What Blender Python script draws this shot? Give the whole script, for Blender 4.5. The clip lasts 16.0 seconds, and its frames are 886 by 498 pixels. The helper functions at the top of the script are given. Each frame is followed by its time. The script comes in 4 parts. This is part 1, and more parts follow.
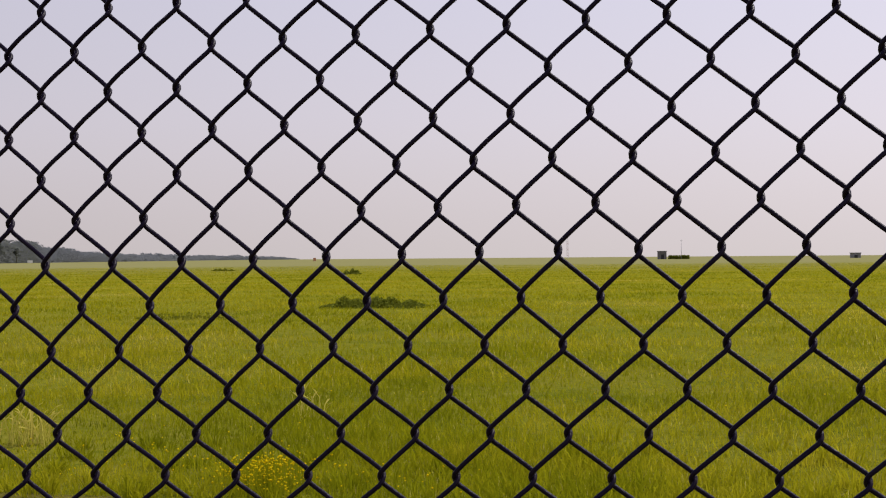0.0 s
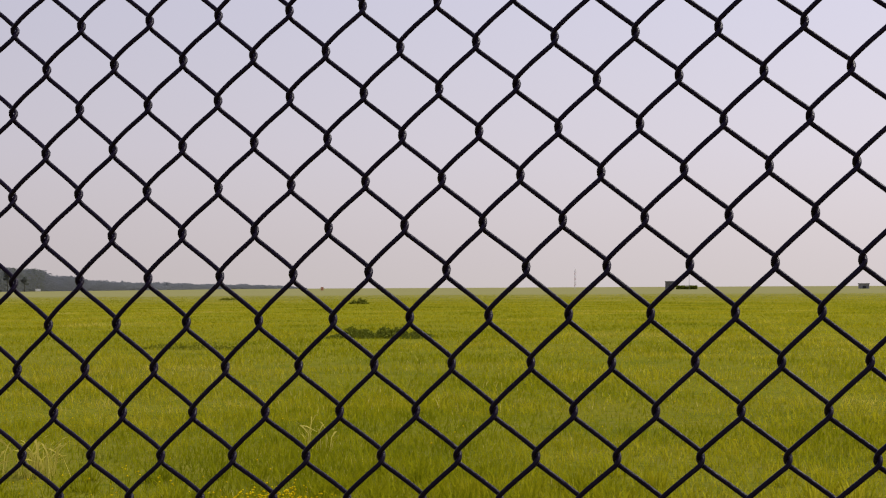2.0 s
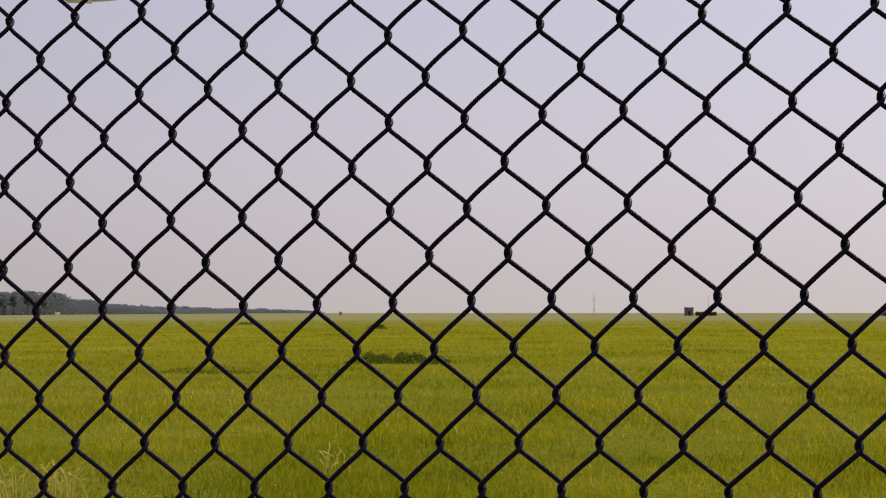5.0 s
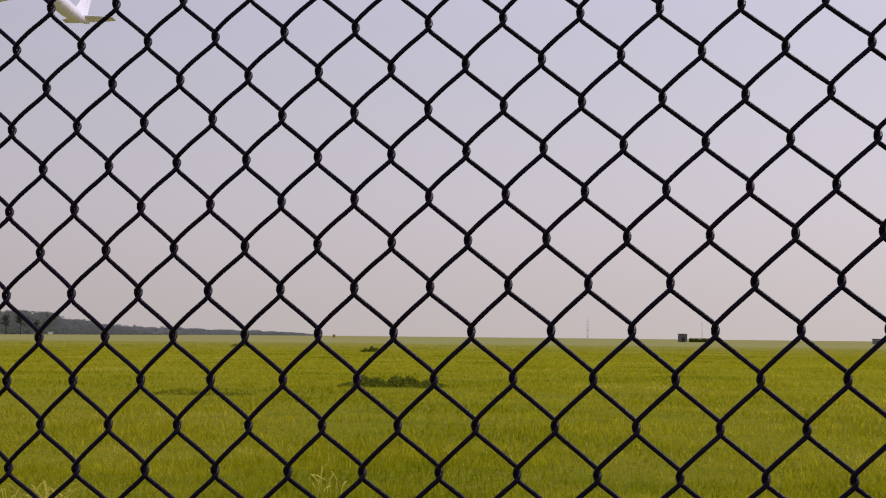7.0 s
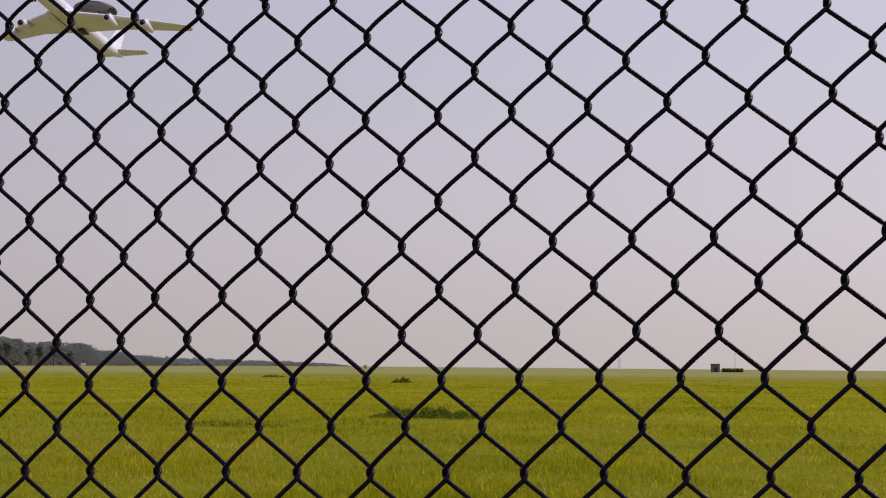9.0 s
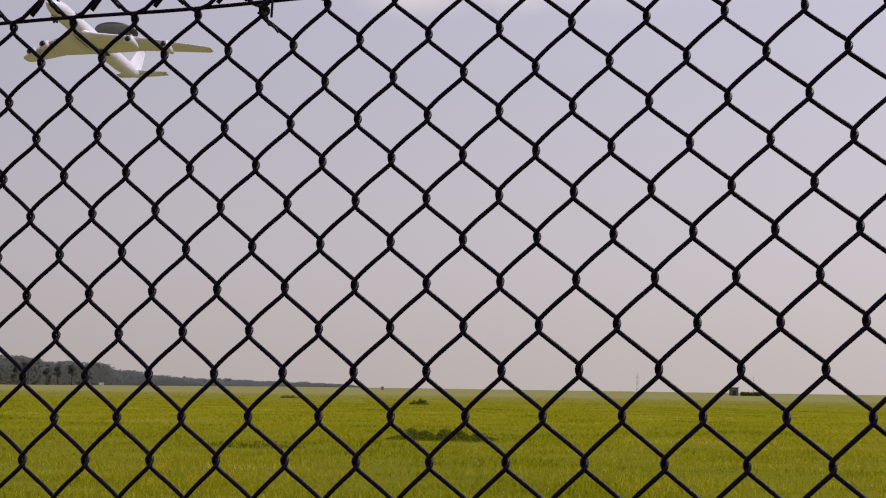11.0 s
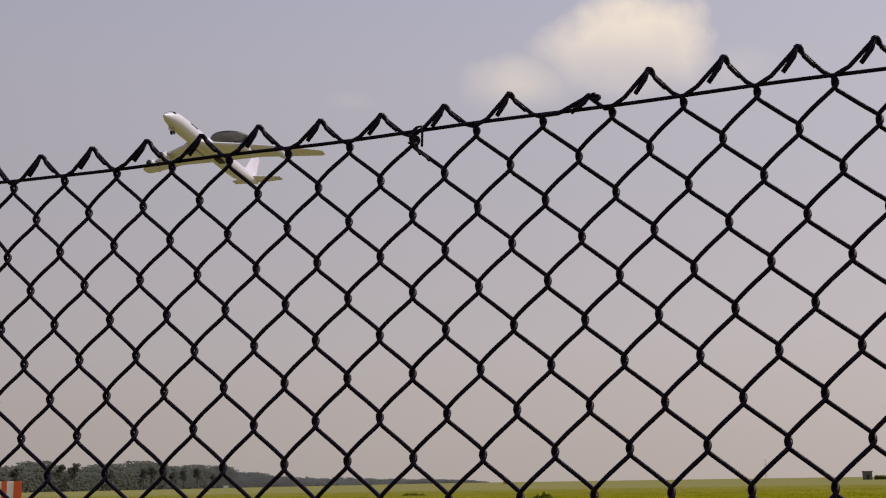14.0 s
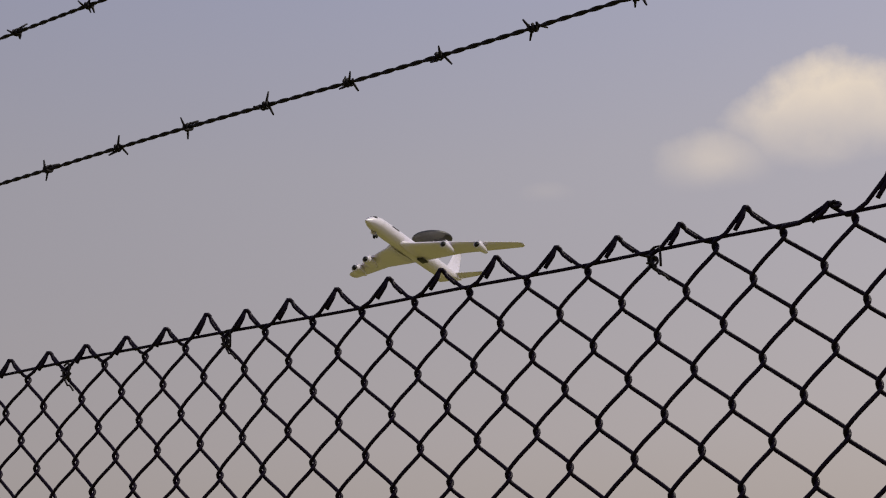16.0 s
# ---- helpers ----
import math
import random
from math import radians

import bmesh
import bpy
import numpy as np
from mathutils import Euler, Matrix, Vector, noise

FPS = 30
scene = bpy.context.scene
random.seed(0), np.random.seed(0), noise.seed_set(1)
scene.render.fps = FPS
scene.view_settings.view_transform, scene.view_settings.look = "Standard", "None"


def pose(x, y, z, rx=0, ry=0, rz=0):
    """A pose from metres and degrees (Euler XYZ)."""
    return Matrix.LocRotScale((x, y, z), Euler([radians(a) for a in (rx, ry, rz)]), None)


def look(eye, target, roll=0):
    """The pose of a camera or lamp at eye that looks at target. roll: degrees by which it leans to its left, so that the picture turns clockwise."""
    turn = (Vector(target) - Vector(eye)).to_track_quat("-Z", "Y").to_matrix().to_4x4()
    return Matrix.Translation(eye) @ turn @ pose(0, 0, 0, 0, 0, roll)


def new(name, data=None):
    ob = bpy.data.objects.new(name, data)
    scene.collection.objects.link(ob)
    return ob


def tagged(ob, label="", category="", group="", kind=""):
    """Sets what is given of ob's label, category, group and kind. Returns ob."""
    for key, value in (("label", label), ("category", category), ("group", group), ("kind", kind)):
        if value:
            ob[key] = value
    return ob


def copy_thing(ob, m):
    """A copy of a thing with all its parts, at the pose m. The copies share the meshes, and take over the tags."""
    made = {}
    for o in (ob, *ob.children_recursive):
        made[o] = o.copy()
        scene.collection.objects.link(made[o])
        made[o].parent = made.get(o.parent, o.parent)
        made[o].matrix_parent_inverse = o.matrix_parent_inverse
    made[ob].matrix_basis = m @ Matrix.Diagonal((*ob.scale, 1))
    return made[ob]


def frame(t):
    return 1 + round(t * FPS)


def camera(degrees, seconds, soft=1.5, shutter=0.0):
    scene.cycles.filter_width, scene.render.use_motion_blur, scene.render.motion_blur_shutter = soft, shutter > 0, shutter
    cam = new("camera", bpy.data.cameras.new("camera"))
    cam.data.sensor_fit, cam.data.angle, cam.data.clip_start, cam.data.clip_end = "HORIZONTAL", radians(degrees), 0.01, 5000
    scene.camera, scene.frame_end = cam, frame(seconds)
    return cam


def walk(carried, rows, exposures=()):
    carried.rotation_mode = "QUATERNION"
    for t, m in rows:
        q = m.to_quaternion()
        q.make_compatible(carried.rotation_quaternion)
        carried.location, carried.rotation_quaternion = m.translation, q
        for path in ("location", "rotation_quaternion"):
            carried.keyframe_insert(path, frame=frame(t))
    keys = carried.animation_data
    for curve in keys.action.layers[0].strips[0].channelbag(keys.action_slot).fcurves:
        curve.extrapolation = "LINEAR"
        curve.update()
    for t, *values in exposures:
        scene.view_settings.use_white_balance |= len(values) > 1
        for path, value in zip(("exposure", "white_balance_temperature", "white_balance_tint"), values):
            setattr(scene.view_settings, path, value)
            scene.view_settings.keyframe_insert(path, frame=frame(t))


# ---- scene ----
# ---- camera ----
cam = camera(36.41, 16.0, soft=1.15)


def aim(t, x, y, z, yaw, pitch, roll):
    """A row for the walk: yaw to the left of +y, pitch upwards, in degrees."""
    a, b = radians(yaw), radians(pitch)
    way = Vector((-math.sin(a) * math.cos(b), math.cos(a) * math.cos(b), math.sin(b)))
    return t, look((x, y, z), Vector((x, y, z)) + way, roll)


ROWS = [
    (0.0, 0.5252, -1.1356, 1.5338, 12.414, 0.378, -0.430),
    (0.5, 0.5262, -1.1376, 1.5352, 13.153, -0.197, 0.177),
    (1.0, 0.5236, -1.1398, 1.5478, 13.906, 0.184, -0.644),
    (1.5, 0.5207, -1.1293, 1.5552, 12.525, 1.086, -0.519),
    (2.0, 0.5209, -1.1195, 1.5613, 12.728, 1.636, -0.277),
    (2.5, 0.5181, -1.1086, 1.5606, 13.211, 1.762, -0.418),
    (3.0, 0.5131, -1.1029, 1.5616, 13.309, 2.101, -0.148),
    (3.5, 0.5117, -1.1052, 1.5635, 13.514, 2.623, 0.219),
    (4.0, 0.5142, -1.1072, 1.5641, 13.494, 2.650, -0.064),
    (6.5, 0.5138, -1.1243, 1.5701, 13.453, 3.322, 0.338),
    (7.0, 0.5115, -1.1257, 1.5717, 13.283, 3.715, 0.598),
    (7.5, 0.5072, -1.1223, 1.5754, 13.275, 4.092, 0.498),
    (8.0, 0.4983, -1.1241, 1.5791, 14.341, 4.438, 0.557),
    (10.5, 0.5008, -1.1495, 1.5941, 14.779, 5.683, 0.533),
    (11.0, 0.4974, -1.1504, 1.5975, 15.384, 5.901, 0.849),
    (11.5, 0.4891, -1.1479, 1.6017, 15.990, 6.281, 0.569),
    (12.0, 0.4846, -1.1516, 1.6078, 17.025, 7.214, -0.072),
    (12.5, 0.4812, -1.1632, 1.6128, 18.037, 7.459, -0.165),
    (13.0, 0.4753, -1.1694, 1.6174, 18.895, 8.673, -0.543),
    (13.5, 0.4700, -1.1713, 1.6215, 19.689, 9.246, -0.930),
    (14.0, 0.4637, -1.1718, 1.6240, 20.293, 9.841, -0.859),
    (14.5, 0.4662, -1.1748, 1.6259, 22.221, 10.574, -0.646),
    (15.0, 0.4618, -1.1884, 1.6370, 24.215, 11.153, -1.282),
    (15.5, 0.4536, -1.1945, 1.6379, 27.112, 13.361, -2.376),
    (16.0, 0.4407, -1.2075, 1.6567, 28.961, 13.972, -3.339),
]
EXPOSURES = [(0.0, 0.47, 6240, 11.5), (4.0, 0.31, 6270, 11.5), (7.0, 0.225, 6330, 11.5), (11.0, 0.13, 6450, 11), (14.0, -0.035, 6760, 9), (15.0, -0.09, 6830, 9), (16.0, -0.215, 6900, 8.5)]
walk(cam, [aim(*r) for r in ROWS], EXPOSURES)

# ---- world and sun ----
SUN_TO = Vector((0.62, 0.42, 0.95)).normalized()
world = bpy.data.worlds.new("hazy_sky")
scene.world = world
world.use_nodes = True
wn, wl = world.node_tree.nodes, world.node_tree.links
wn.clear()


def wnode(kind, **values):
    n = wn.new(kind)
    for key, value in values.items():
        n.inputs[key].default_value = value
    return n


def wmath(op, a, b=0.0, c=0.0, clamp=False):
    n = wn.new("ShaderNodeMath")
    n.operation, n.use_clamp = op, clamp
    for slot, v in zip(n.inputs, (a, b, c)):
        if isinstance(v, (int, float)):
            slot.default_value = v
        else:
            wl.new(v, slot)
    return n.outputs[0]


coord = wn.new("ShaderNodeTexCoord").outputs["Generated"]
sky = wn.new("ShaderNodeTexSky")
sky.sky_type, sky.sun_disc = "NISHITA", False
sky.sun_elevation = math.asin(SUN_TO.z)
sky.sun_rotation = math.atan2(SUN_TO.x, SUN_TO.y)
sky.dust_density, sky.air_density = 4.0, 1.2
sky_dim = wn.new("ShaderNodeVectorMath")
sky_dim.operation = "SCALE"
sky_dim.inputs["Scale"].default_value = 0.11
wl.new(sky.outputs[0], sky_dim.inputs[0])

# turned so that the cloud's bearing lies along +y
turned = wn.new("ShaderNodeVectorRotate")
turned.rotation_type = "Z_AXIS"
turned.inputs["Angle"].default_value = radians(-11.9)
wl.new(coord, turned.inputs["Vector"])
axes = wn.new("ShaderNodeSeparateXYZ")
wl.new(turned.outputs[0], axes.inputs[0])
haze = wn.new("ShaderNodeValToRGB")
ramp = haze.color_ramp
ramp.elements[0].position, ramp.elements[0].color = 0.0, (0.505, 0.448, 0.432, 1)
ramp.elements[1].position, ramp.elements[1].color = 1.0, (0.26, 0.30, 0.45, 1)
for at, colour in ((0.10, (0.512, 0.463, 0.498, 1)), (0.22, (0.486, 0.455, 0.522, 1)), (0.30, (0.480, 0.460, 0.545, 1)), (0.42, (0.430, 0.438, 0.600, 1)), (0.6, (0.32, 0.34, 0.47, 1))):
    ramp.elements.new(at).color = colour
wl.new(axes.outputs["Z"], haze.inputs[0])
base_sky = wn.new("ShaderNodeMix")
base_sky.data_type = "RGBA"
base_sky.inputs["Factor"].default_value = 0.87
wl.new(sky_dim.outputs[0], base_sky.inputs["A"])
# the haze glows towards the sun's side
glow = wmath("MULTIPLY_ADD", axes.outputs["X"], 0.33, 1.025)
lit_haze = wn.new("ShaderNodeVectorMath")
lit_haze.operation = "SCALE"
wl.new(haze.outputs[0], lit_haze.inputs[0])
wl.new(glow, lit_haze.inputs["Scale"])
wl.new(lit_haze.outputs[0], base_sky.inputs["B"])

puffs = wnode("ShaderNodeTexNoise", Scale=9.0, Detail=7.0, Roughness=0.55)
wl.new(turned.outputs[0], puffs.inputs["Vector"])
wisps = wnode("ShaderNodeTexNoise", Scale=34.0, Detail=6.0, Roughness=0.6)
wl.new(turned.outputs[0], wisps.inputs["Vector"])
ragged = wmath("ADD", wmath("MULTIPLY", wmath("SUBTRACT", puffs.outputs[0], 0.5), 1.3), wmath("MULTIPLY", wmath("SUBTRACT", wisps.outputs[0], 0.5), 0.42))


def puff(x0, z0, wx, wz, strength, hard):
    """A soft patch of cloud about one direction, with a ragged edge."""
    dx = wmath("DIVIDE", wmath("SUBTRACT", axes.outputs["X"], x0), wx)
    dz = wmath("DIVIDE", wmath("SUBTRACT", axes.outputs["Z"], z0), wz)
    d = wmath("SQRT", wmath("ADD", wmath("MULTIPLY", dx, dx), wmath("MULTIPLY", dz, dz)))
    edge = wmath("DIVIDE", wmath("SUBTRACT", 1.0, wmath("ADD", d, ragged)), hard, clamp=True)
    low = wmath("ADD", wmath("ADD", wmath("MULTIPLY", dz, 0.75), 0.50), wmath("MULTIPLY", wmath("SUBTRACT", puffs.outputs[0], 0.5), 1.1), clamp=True)
    ahead = wmath("GREATER_THAN", axes.outputs["Y"], 0.0)
    return wmath("MULTIPLY", wmath("MULTIPLY", wmath("MULTIPLY", edge, low), strength), ahead)


cloud = wmath("MAXIMUM", puff(0.005, 0.303, 0.073, 0.047, 1.0, 0.40), puff(-0.083, 0.282, 0.045, 0.025, 0.75, 0.85))
cloud = wmath("MAXIMUM", cloud, puff(0.070, 0.286, 0.05, 0.026, 0.30, 1.0))
cloud = wmath("MAXIMUM", cloud, puff(-0.205, 0.275, 0.02, 0.010, 0.14, 0.9))
with_cloud = wn.new("ShaderNodeMix")
with_cloud.data_type = "RGBA"
with_cloud.inputs["B"].default_value = (0.90, 0.79, 0.695, 1)
wl.new(cloud, with_cloud.inputs["Factor"])
wl.new(base_sky.outputs["Result"], with_cloud.inputs["A"])
back = wn.new("ShaderNodeBackground")
wl.new(with_cloud.outputs["Result"], back.inputs["Color"])
back.inputs["Strength"].default_value = 1.0
wout = wn.new("ShaderNodeOutputWorld")
wl.new(back.outputs[0], wout.inputs[0])

sun = new("sun", bpy.data.lights.new("sun", "SUN"))
sun.data.energy, sun.data.angle, sun.data.color = 2.8, radians(0.8), (1.0, 0.93, 0.80)
sun.matrix_world = look(SUN_TO * 30, (0, 0, 0))


# ---- materials ----
def material(name, colour, rough=0.6, metal=0.0, second=None, scale=4.0, fine=60.0, amount=0.5, bump=0.0, bump_scale=80.0, island=False, spec=0.5, coords="Object"):
    """Paint or surface with variation at two scales: colour and second mixed by noise, fine grain over it."""
    m = bpy.data.materials.new(name)
    m.use_nodes = True
    n, l = m.node_tree.nodes, m.node_tree.links
    b = n["Principled BSDF"]
    b.inputs["Roughness"].default_value, b.inputs["Metallic"].default_value = rough, metal
    b.inputs["Specular IOR Level"].default_value = spec
    tc = n.new("ShaderNodeTexCoord")
    where = tc.outputs["Object"]
    if coords == "World":
        where = n.new("ShaderNodeNewGeometry").outputs["Position"]
    second = second or tuple(c * 0.7 for c in colour)
    big = n.new("ShaderNodeTexNoise")
    big.inputs["Scale"].default_value, big.inputs["Detail"].default_value = scale, 5.0
    grain = n.new("ShaderNodeTexNoise")
    grain.inputs["Scale"].default_value, grain.inputs["Detail"].default_value = fine, 4.0
    l.new(where, big.inputs["Vector"]), l.new(where, grain.inputs["Vector"])
    add = n.new("ShaderNodeMath")
    add.operation = "ADD"
    l.new(big.outputs[0], add.inputs[0]), l.new(grain.outputs[0], add.inputs[1])
    fac = n.new("ShaderNodeMapRange")
    fac.inputs["From Min"].default_value, fac.inputs["From Max"].default_value = 1.0 - amount * 0.5, 1.0 + amount * 0.5
    l.new(add.outputs[0], fac.inputs[0])
    mix = n.new("ShaderNodeMix")
    mix.data_type = "RGBA"
    mix.inputs["A"].default_value, mix.inputs["B"].default_value = (*colour, 1), (*second, 1)
    if island:
        rnd = n.new("ShaderNodeNewGeometry").outputs["Random Per Island"]
        half = n.new("ShaderNodeMath")
        half.operation = "MULTIPLY_ADD"
        half.inputs[1].default_value = 0.45
        l.new(rnd, half.inputs[0])
        part_of = n.new("ShaderNodeMath")
        part_of.operation = "MULTIPLY"
        part_of.inputs[1].default_value = 0.55
        l.new(fac.outputs[0], part_of.inputs[0])
        l.new(part_of.outputs[0], half.inputs[2])
        l.new(half.outputs[0], mix.inputs["Factor"])
    else:
        l.new(fac.outputs[0], mix.inputs["Factor"])
    l.new(mix.outputs["Result"], b.inputs["Base Color"])
    if bump:
        relief = n.new("ShaderNodeTexNoise")
        relief.inputs["Scale"].default_value, relief.inputs["Detail"].default_value = bump_scale, 5.0
        l.new(where, relief.inputs["Vector"])
        bp = n.new("ShaderNodeBump")
        bp.inputs["Strength"].default_value, bp.inputs["Distance"].default_value = bump, 0.02
        l.new(relief.outputs[0], bp.inputs["Height"])
        l.new(bp.outputs[0], b.inputs["Normal"])
    return m


def meadow(name):
    """The field: olive grass with broad paler and darker drifts and fine streaks."""
    m = bpy.data.materials.new(name)
    m.use_nodes = True
    n, l = m.node_tree.nodes, m.node_tree.links
    b = n["Principled BSDF"]
    b.inputs["Roughness"].default_value, b.inputs["Specular IOR Level"].default_value = 1.0, 0.0
    where = n.new("ShaderNodeNewGeometry").outputs["Position"]
    colour = None
    for scale, detail, lo, hi, c in ((0.02, 4, 0.40, 0.62, None), (0.11, 6, 0.45, 0.62, (0.165, 0.146, 0.018)), (0.5, 6, 0.5, 0.66, (0.085, 0.102, 0.009)), (2.6, 8, 0.5, 0.68, (0.185, 0.160, 0.030)), (9.0, 6, 0.52, 0.66, (0.055, 0.073, 0.007))):
        t = n.new("ShaderNodeTexNoise")
        t.inputs["Scale"].default_value, t.inputs["Detail"].default_value = scale, detail
        l.new(where, t.inputs["Vector"])
        r = n.new("ShaderNodeMapRange")
        r.inputs["From Min"].default_value, r.inputs["From Max"].default_value, r.inputs["To Max"].default_value = lo, hi, 1.0 if c is None else 0.6
        l.new(t.outputs[0], r.inputs[0])
        mix = n.new("ShaderNodeMix")
        mix.data_type = "RGBA"
        l.new(r.outputs[0], mix.inputs["Factor"])
        if c is None:
            mix.inputs["A"].default_value, mix.inputs["B"].default_value = (0.145, 0.145, 0.012, 1), (0.180, 0.165, 0.016, 1)
        else:
            l.new(colour, mix.inputs["A"])
            mix.inputs["B"].default_value = (*c, 1)
        colour = mix.outputs["Result"]
    # distance painted in: ground lifted to match sunlit blades, then paled as haze
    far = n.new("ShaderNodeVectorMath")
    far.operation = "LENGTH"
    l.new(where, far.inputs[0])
    # the paler far step also keeps the bounce under the aircraft neutral
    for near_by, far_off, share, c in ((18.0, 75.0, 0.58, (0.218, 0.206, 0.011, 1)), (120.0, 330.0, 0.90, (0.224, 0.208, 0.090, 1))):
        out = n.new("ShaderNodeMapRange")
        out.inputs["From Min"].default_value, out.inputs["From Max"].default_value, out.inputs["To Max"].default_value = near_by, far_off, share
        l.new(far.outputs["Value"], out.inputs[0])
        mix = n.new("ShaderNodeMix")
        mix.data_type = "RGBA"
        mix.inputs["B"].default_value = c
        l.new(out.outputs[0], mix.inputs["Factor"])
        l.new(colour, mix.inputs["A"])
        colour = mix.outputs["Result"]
    l.new(colour, b.inputs["Base Color"])
    t = n.new("ShaderNodeTexNoise")
    t.inputs["Scale"].default_value, t.inputs["Detail"].default_value = 5.0, 9.0
    l.new(where, t.inputs["Vector"])
    bp = n.new("ShaderNodeBump")
    bp.inputs["Strength"].default_value, bp.inputs["Distance"].default_value = 0.2, 0.1
    l.new(t.outputs[0], bp.inputs["Height"])
    l.new(bp.outputs[0], b.inputs["Normal"])
    return m


COAT = material("dark_plastic_coated_wire", (0.0066, 0.0030, 0.0118), 0.38, second=(0.0100, 0.0052, 0.0165), scale=25, fine=300, amount=0.5, bump=0.15, bump_scale=250, spec=0.09)
RUST = material("dull_dark_steel_wire", (0.008, 0.0055, 0.010), 0.65, 0.1, second=(0.014, 0.010, 0.012), scale=30, fine=300, spec=0.25)
def grass_blades(name):
    """Blades from deep green to straw, each its own shade, with broad drifts of yellower growth."""
    m = bpy.data.materials.new(name)
    m.use_nodes = True
    n, l = m.node_tree.nodes, m.node_tree.links
    b = n["Principled BSDF"]
    b.inputs["Roughness"].default_value, b.inputs["Specular IOR Level"].default_value = 1.0, 0.0
    geo = n.new("ShaderNodeNewGeometry")
    drift = n.new("ShaderNodeTexNoise")
    drift.inputs["Scale"].default_value, drift.inputs["Detail"].default_value = 0.16, 5.0
    patch = n.new("ShaderNodeTexNoise")
    patch.inputs["Scale"].default_value, patch.inputs["Detail"].default_value = 1.1, 4.0
    l.new(geo.outputs["Position"], drift.inputs["Vector"]), l.new(geo.outputs["Position"], patch.inputs["Vector"])

    def calc(op, a, b_, c):
        q = n.new("ShaderNodeMath")
        q.operation = op
        for slot, v in zip(q.inputs, (a, b_, c)):
            if isinstance(v, (int, float)):
                slot.default_value = v
            else:
                l.new(v, slot)
        return q.outputs[0]

    # single blades differ strongly near by, the far growth is even
    far = n.new("ShaderNodeVectorMath")
    far.operation = "LENGTH"
    l.new(geo.outputs["Position"], far.inputs[0])
    spread = n.new("ShaderNodeMapRange")
    spread.inputs["From Min"].default_value, spread.inputs["From Max"].default_value = 12.0, 75.0
    spread.inputs["To Min"].default_value, spread.inputs["To Max"].default_value = 0.32, 0.05
    l.new(far.outputs["Value"], spread.inputs[0])
    shade = calc("MULTIPLY_ADD", calc("SUBTRACT", geo.outputs["Random Per Island"], 0.5, 0), spread.outputs[0], 0.5)
    shade = calc("MULTIPLY_ADD", calc("SUBTRACT", drift.outputs[0], 0.5, 0), 1.8, shade)
    broad = n.new("ShaderNodeTexNoise")
    broad.inputs["Scale"].default_value, broad.inputs["Detail"].default_value = 0.045, 3.0
    l.new(geo.outputs["Position"], broad.inputs["Vector"])
    shade = calc("MULTIPLY_ADD", calc("SUBTRACT", broad.outputs[0], 0.5, 0), 1.1, shade)
    shade = calc("MULTIPLY_ADD", calc("SUBTRACT", patch.outputs[0], 0.5, 0), 1.0, shade)
    # the growth is a little greener beside the track
    lush = n.new("ShaderNodeMapRange")
    lush.inputs["From Min"].default_value, lush.inputs["From Max"].default_value = 8.0, 24.0
    lush.inputs["To Min"].default_value, lush.inputs["To Max"].default_value = -0.02, 0.03
    l.new(far.outputs["Value"], lush.inputs[0])
    shade = calc("ADD", shade, lush.outputs[0], 0)
    ramp = n.new("ShaderNodeValToRGB")
    e = ramp.color_ramp.elements
    e[0].position, e[0].color = 0.0, (0.170, 0.185, 0.004, 1)
    e[1].position, e[1].color = 1.0, (0.58, 0.47, 0.09, 1)
    for at, c in ((0.3, (0.262, 0.265, 0.005, 1)), (0.6, (0.375, 0.338, 0.009, 1)), (0.85, (0.47, 0.395, 0.028, 1))):
        e.new(at).color = c
    l.new(shade, ramp.inputs[0])
    l.new(ramp.outputs[0], b.inputs["Base Color"])
    return m


def leaf(m, share):
    """Lets light through thin leaves: a share of the surface scatters it to the far side."""
    n, l = m.node_tree.nodes, m.node_tree.links
    b, out = n["Principled BSDF"], n["Material Output"]
    thin = n.new("ShaderNodeBsdfTranslucent")
    l.new(b.inputs["Base Color"].links[0].from_socket, thin.inputs["Color"])
    mix = n.new("ShaderNodeMixShader")
    mix.inputs[0].default_value = share
    l.new(b.outputs[0], mix.inputs[1]), l.new(thin.outputs[0], mix.inputs[2])
    l.new(mix.outputs[0], out.inputs["Surface"])
    return m


MEADOW = meadow("meadow_ground")
BLADE = grass_blades("grass_blade")
STRAW = material("dry_seed_stalk", (0.62, 0.52, 0.12), 0.95, second=(0.46, 0.40, 0.06), scale=1, fine=9, island=True, spec=0.0, coords="World")
YELLOW = material("yellow_petals", (0.80, 0.58, 0.003), 0.9, second=(0.60, 0.46, 0.005), scale=3, fine=20, island=True, spec=0.0, coords="World")
WEED = material("dark_weed_leaves", (0.125, 0.145, 0.014), 0.9, second=(0.175, 0.185, 0.018), scale=2, fine=9, island=True, spec=0.05, coords="World")
# distance haze is mixed into these leaf colours, more in WOODS than in OAKS
WOODS = material("haze_tinted_woodland_leaves", (0.158, 0.166, 0.178), 0.95, second=(0.172, 0.180, 0.188), scale=0.05, fine=0.4, island=True, spec=0.1, coords="World")
OAKS = material("haze_greyed_olive_leaves", (0.142, 0.150, 0.130), 0.95, second=(0.154, 0.162, 0.142), scale=0.05, fine=0.4, island=True, spec=0.0, coords="World")
BARK = material("grey_bark", (0.10, 0.085, 0.07), 0.9, scale=2, fine=12, bump=0.4, bump_scale=10)
COARSE = material("coarse_olive_weed_leaves", (0.17, 0.18, 0.014), 0.85, second=(0.23, 0.225, 0.02), scale=2, fine=9, island=True, spec=0.0, coords="World")
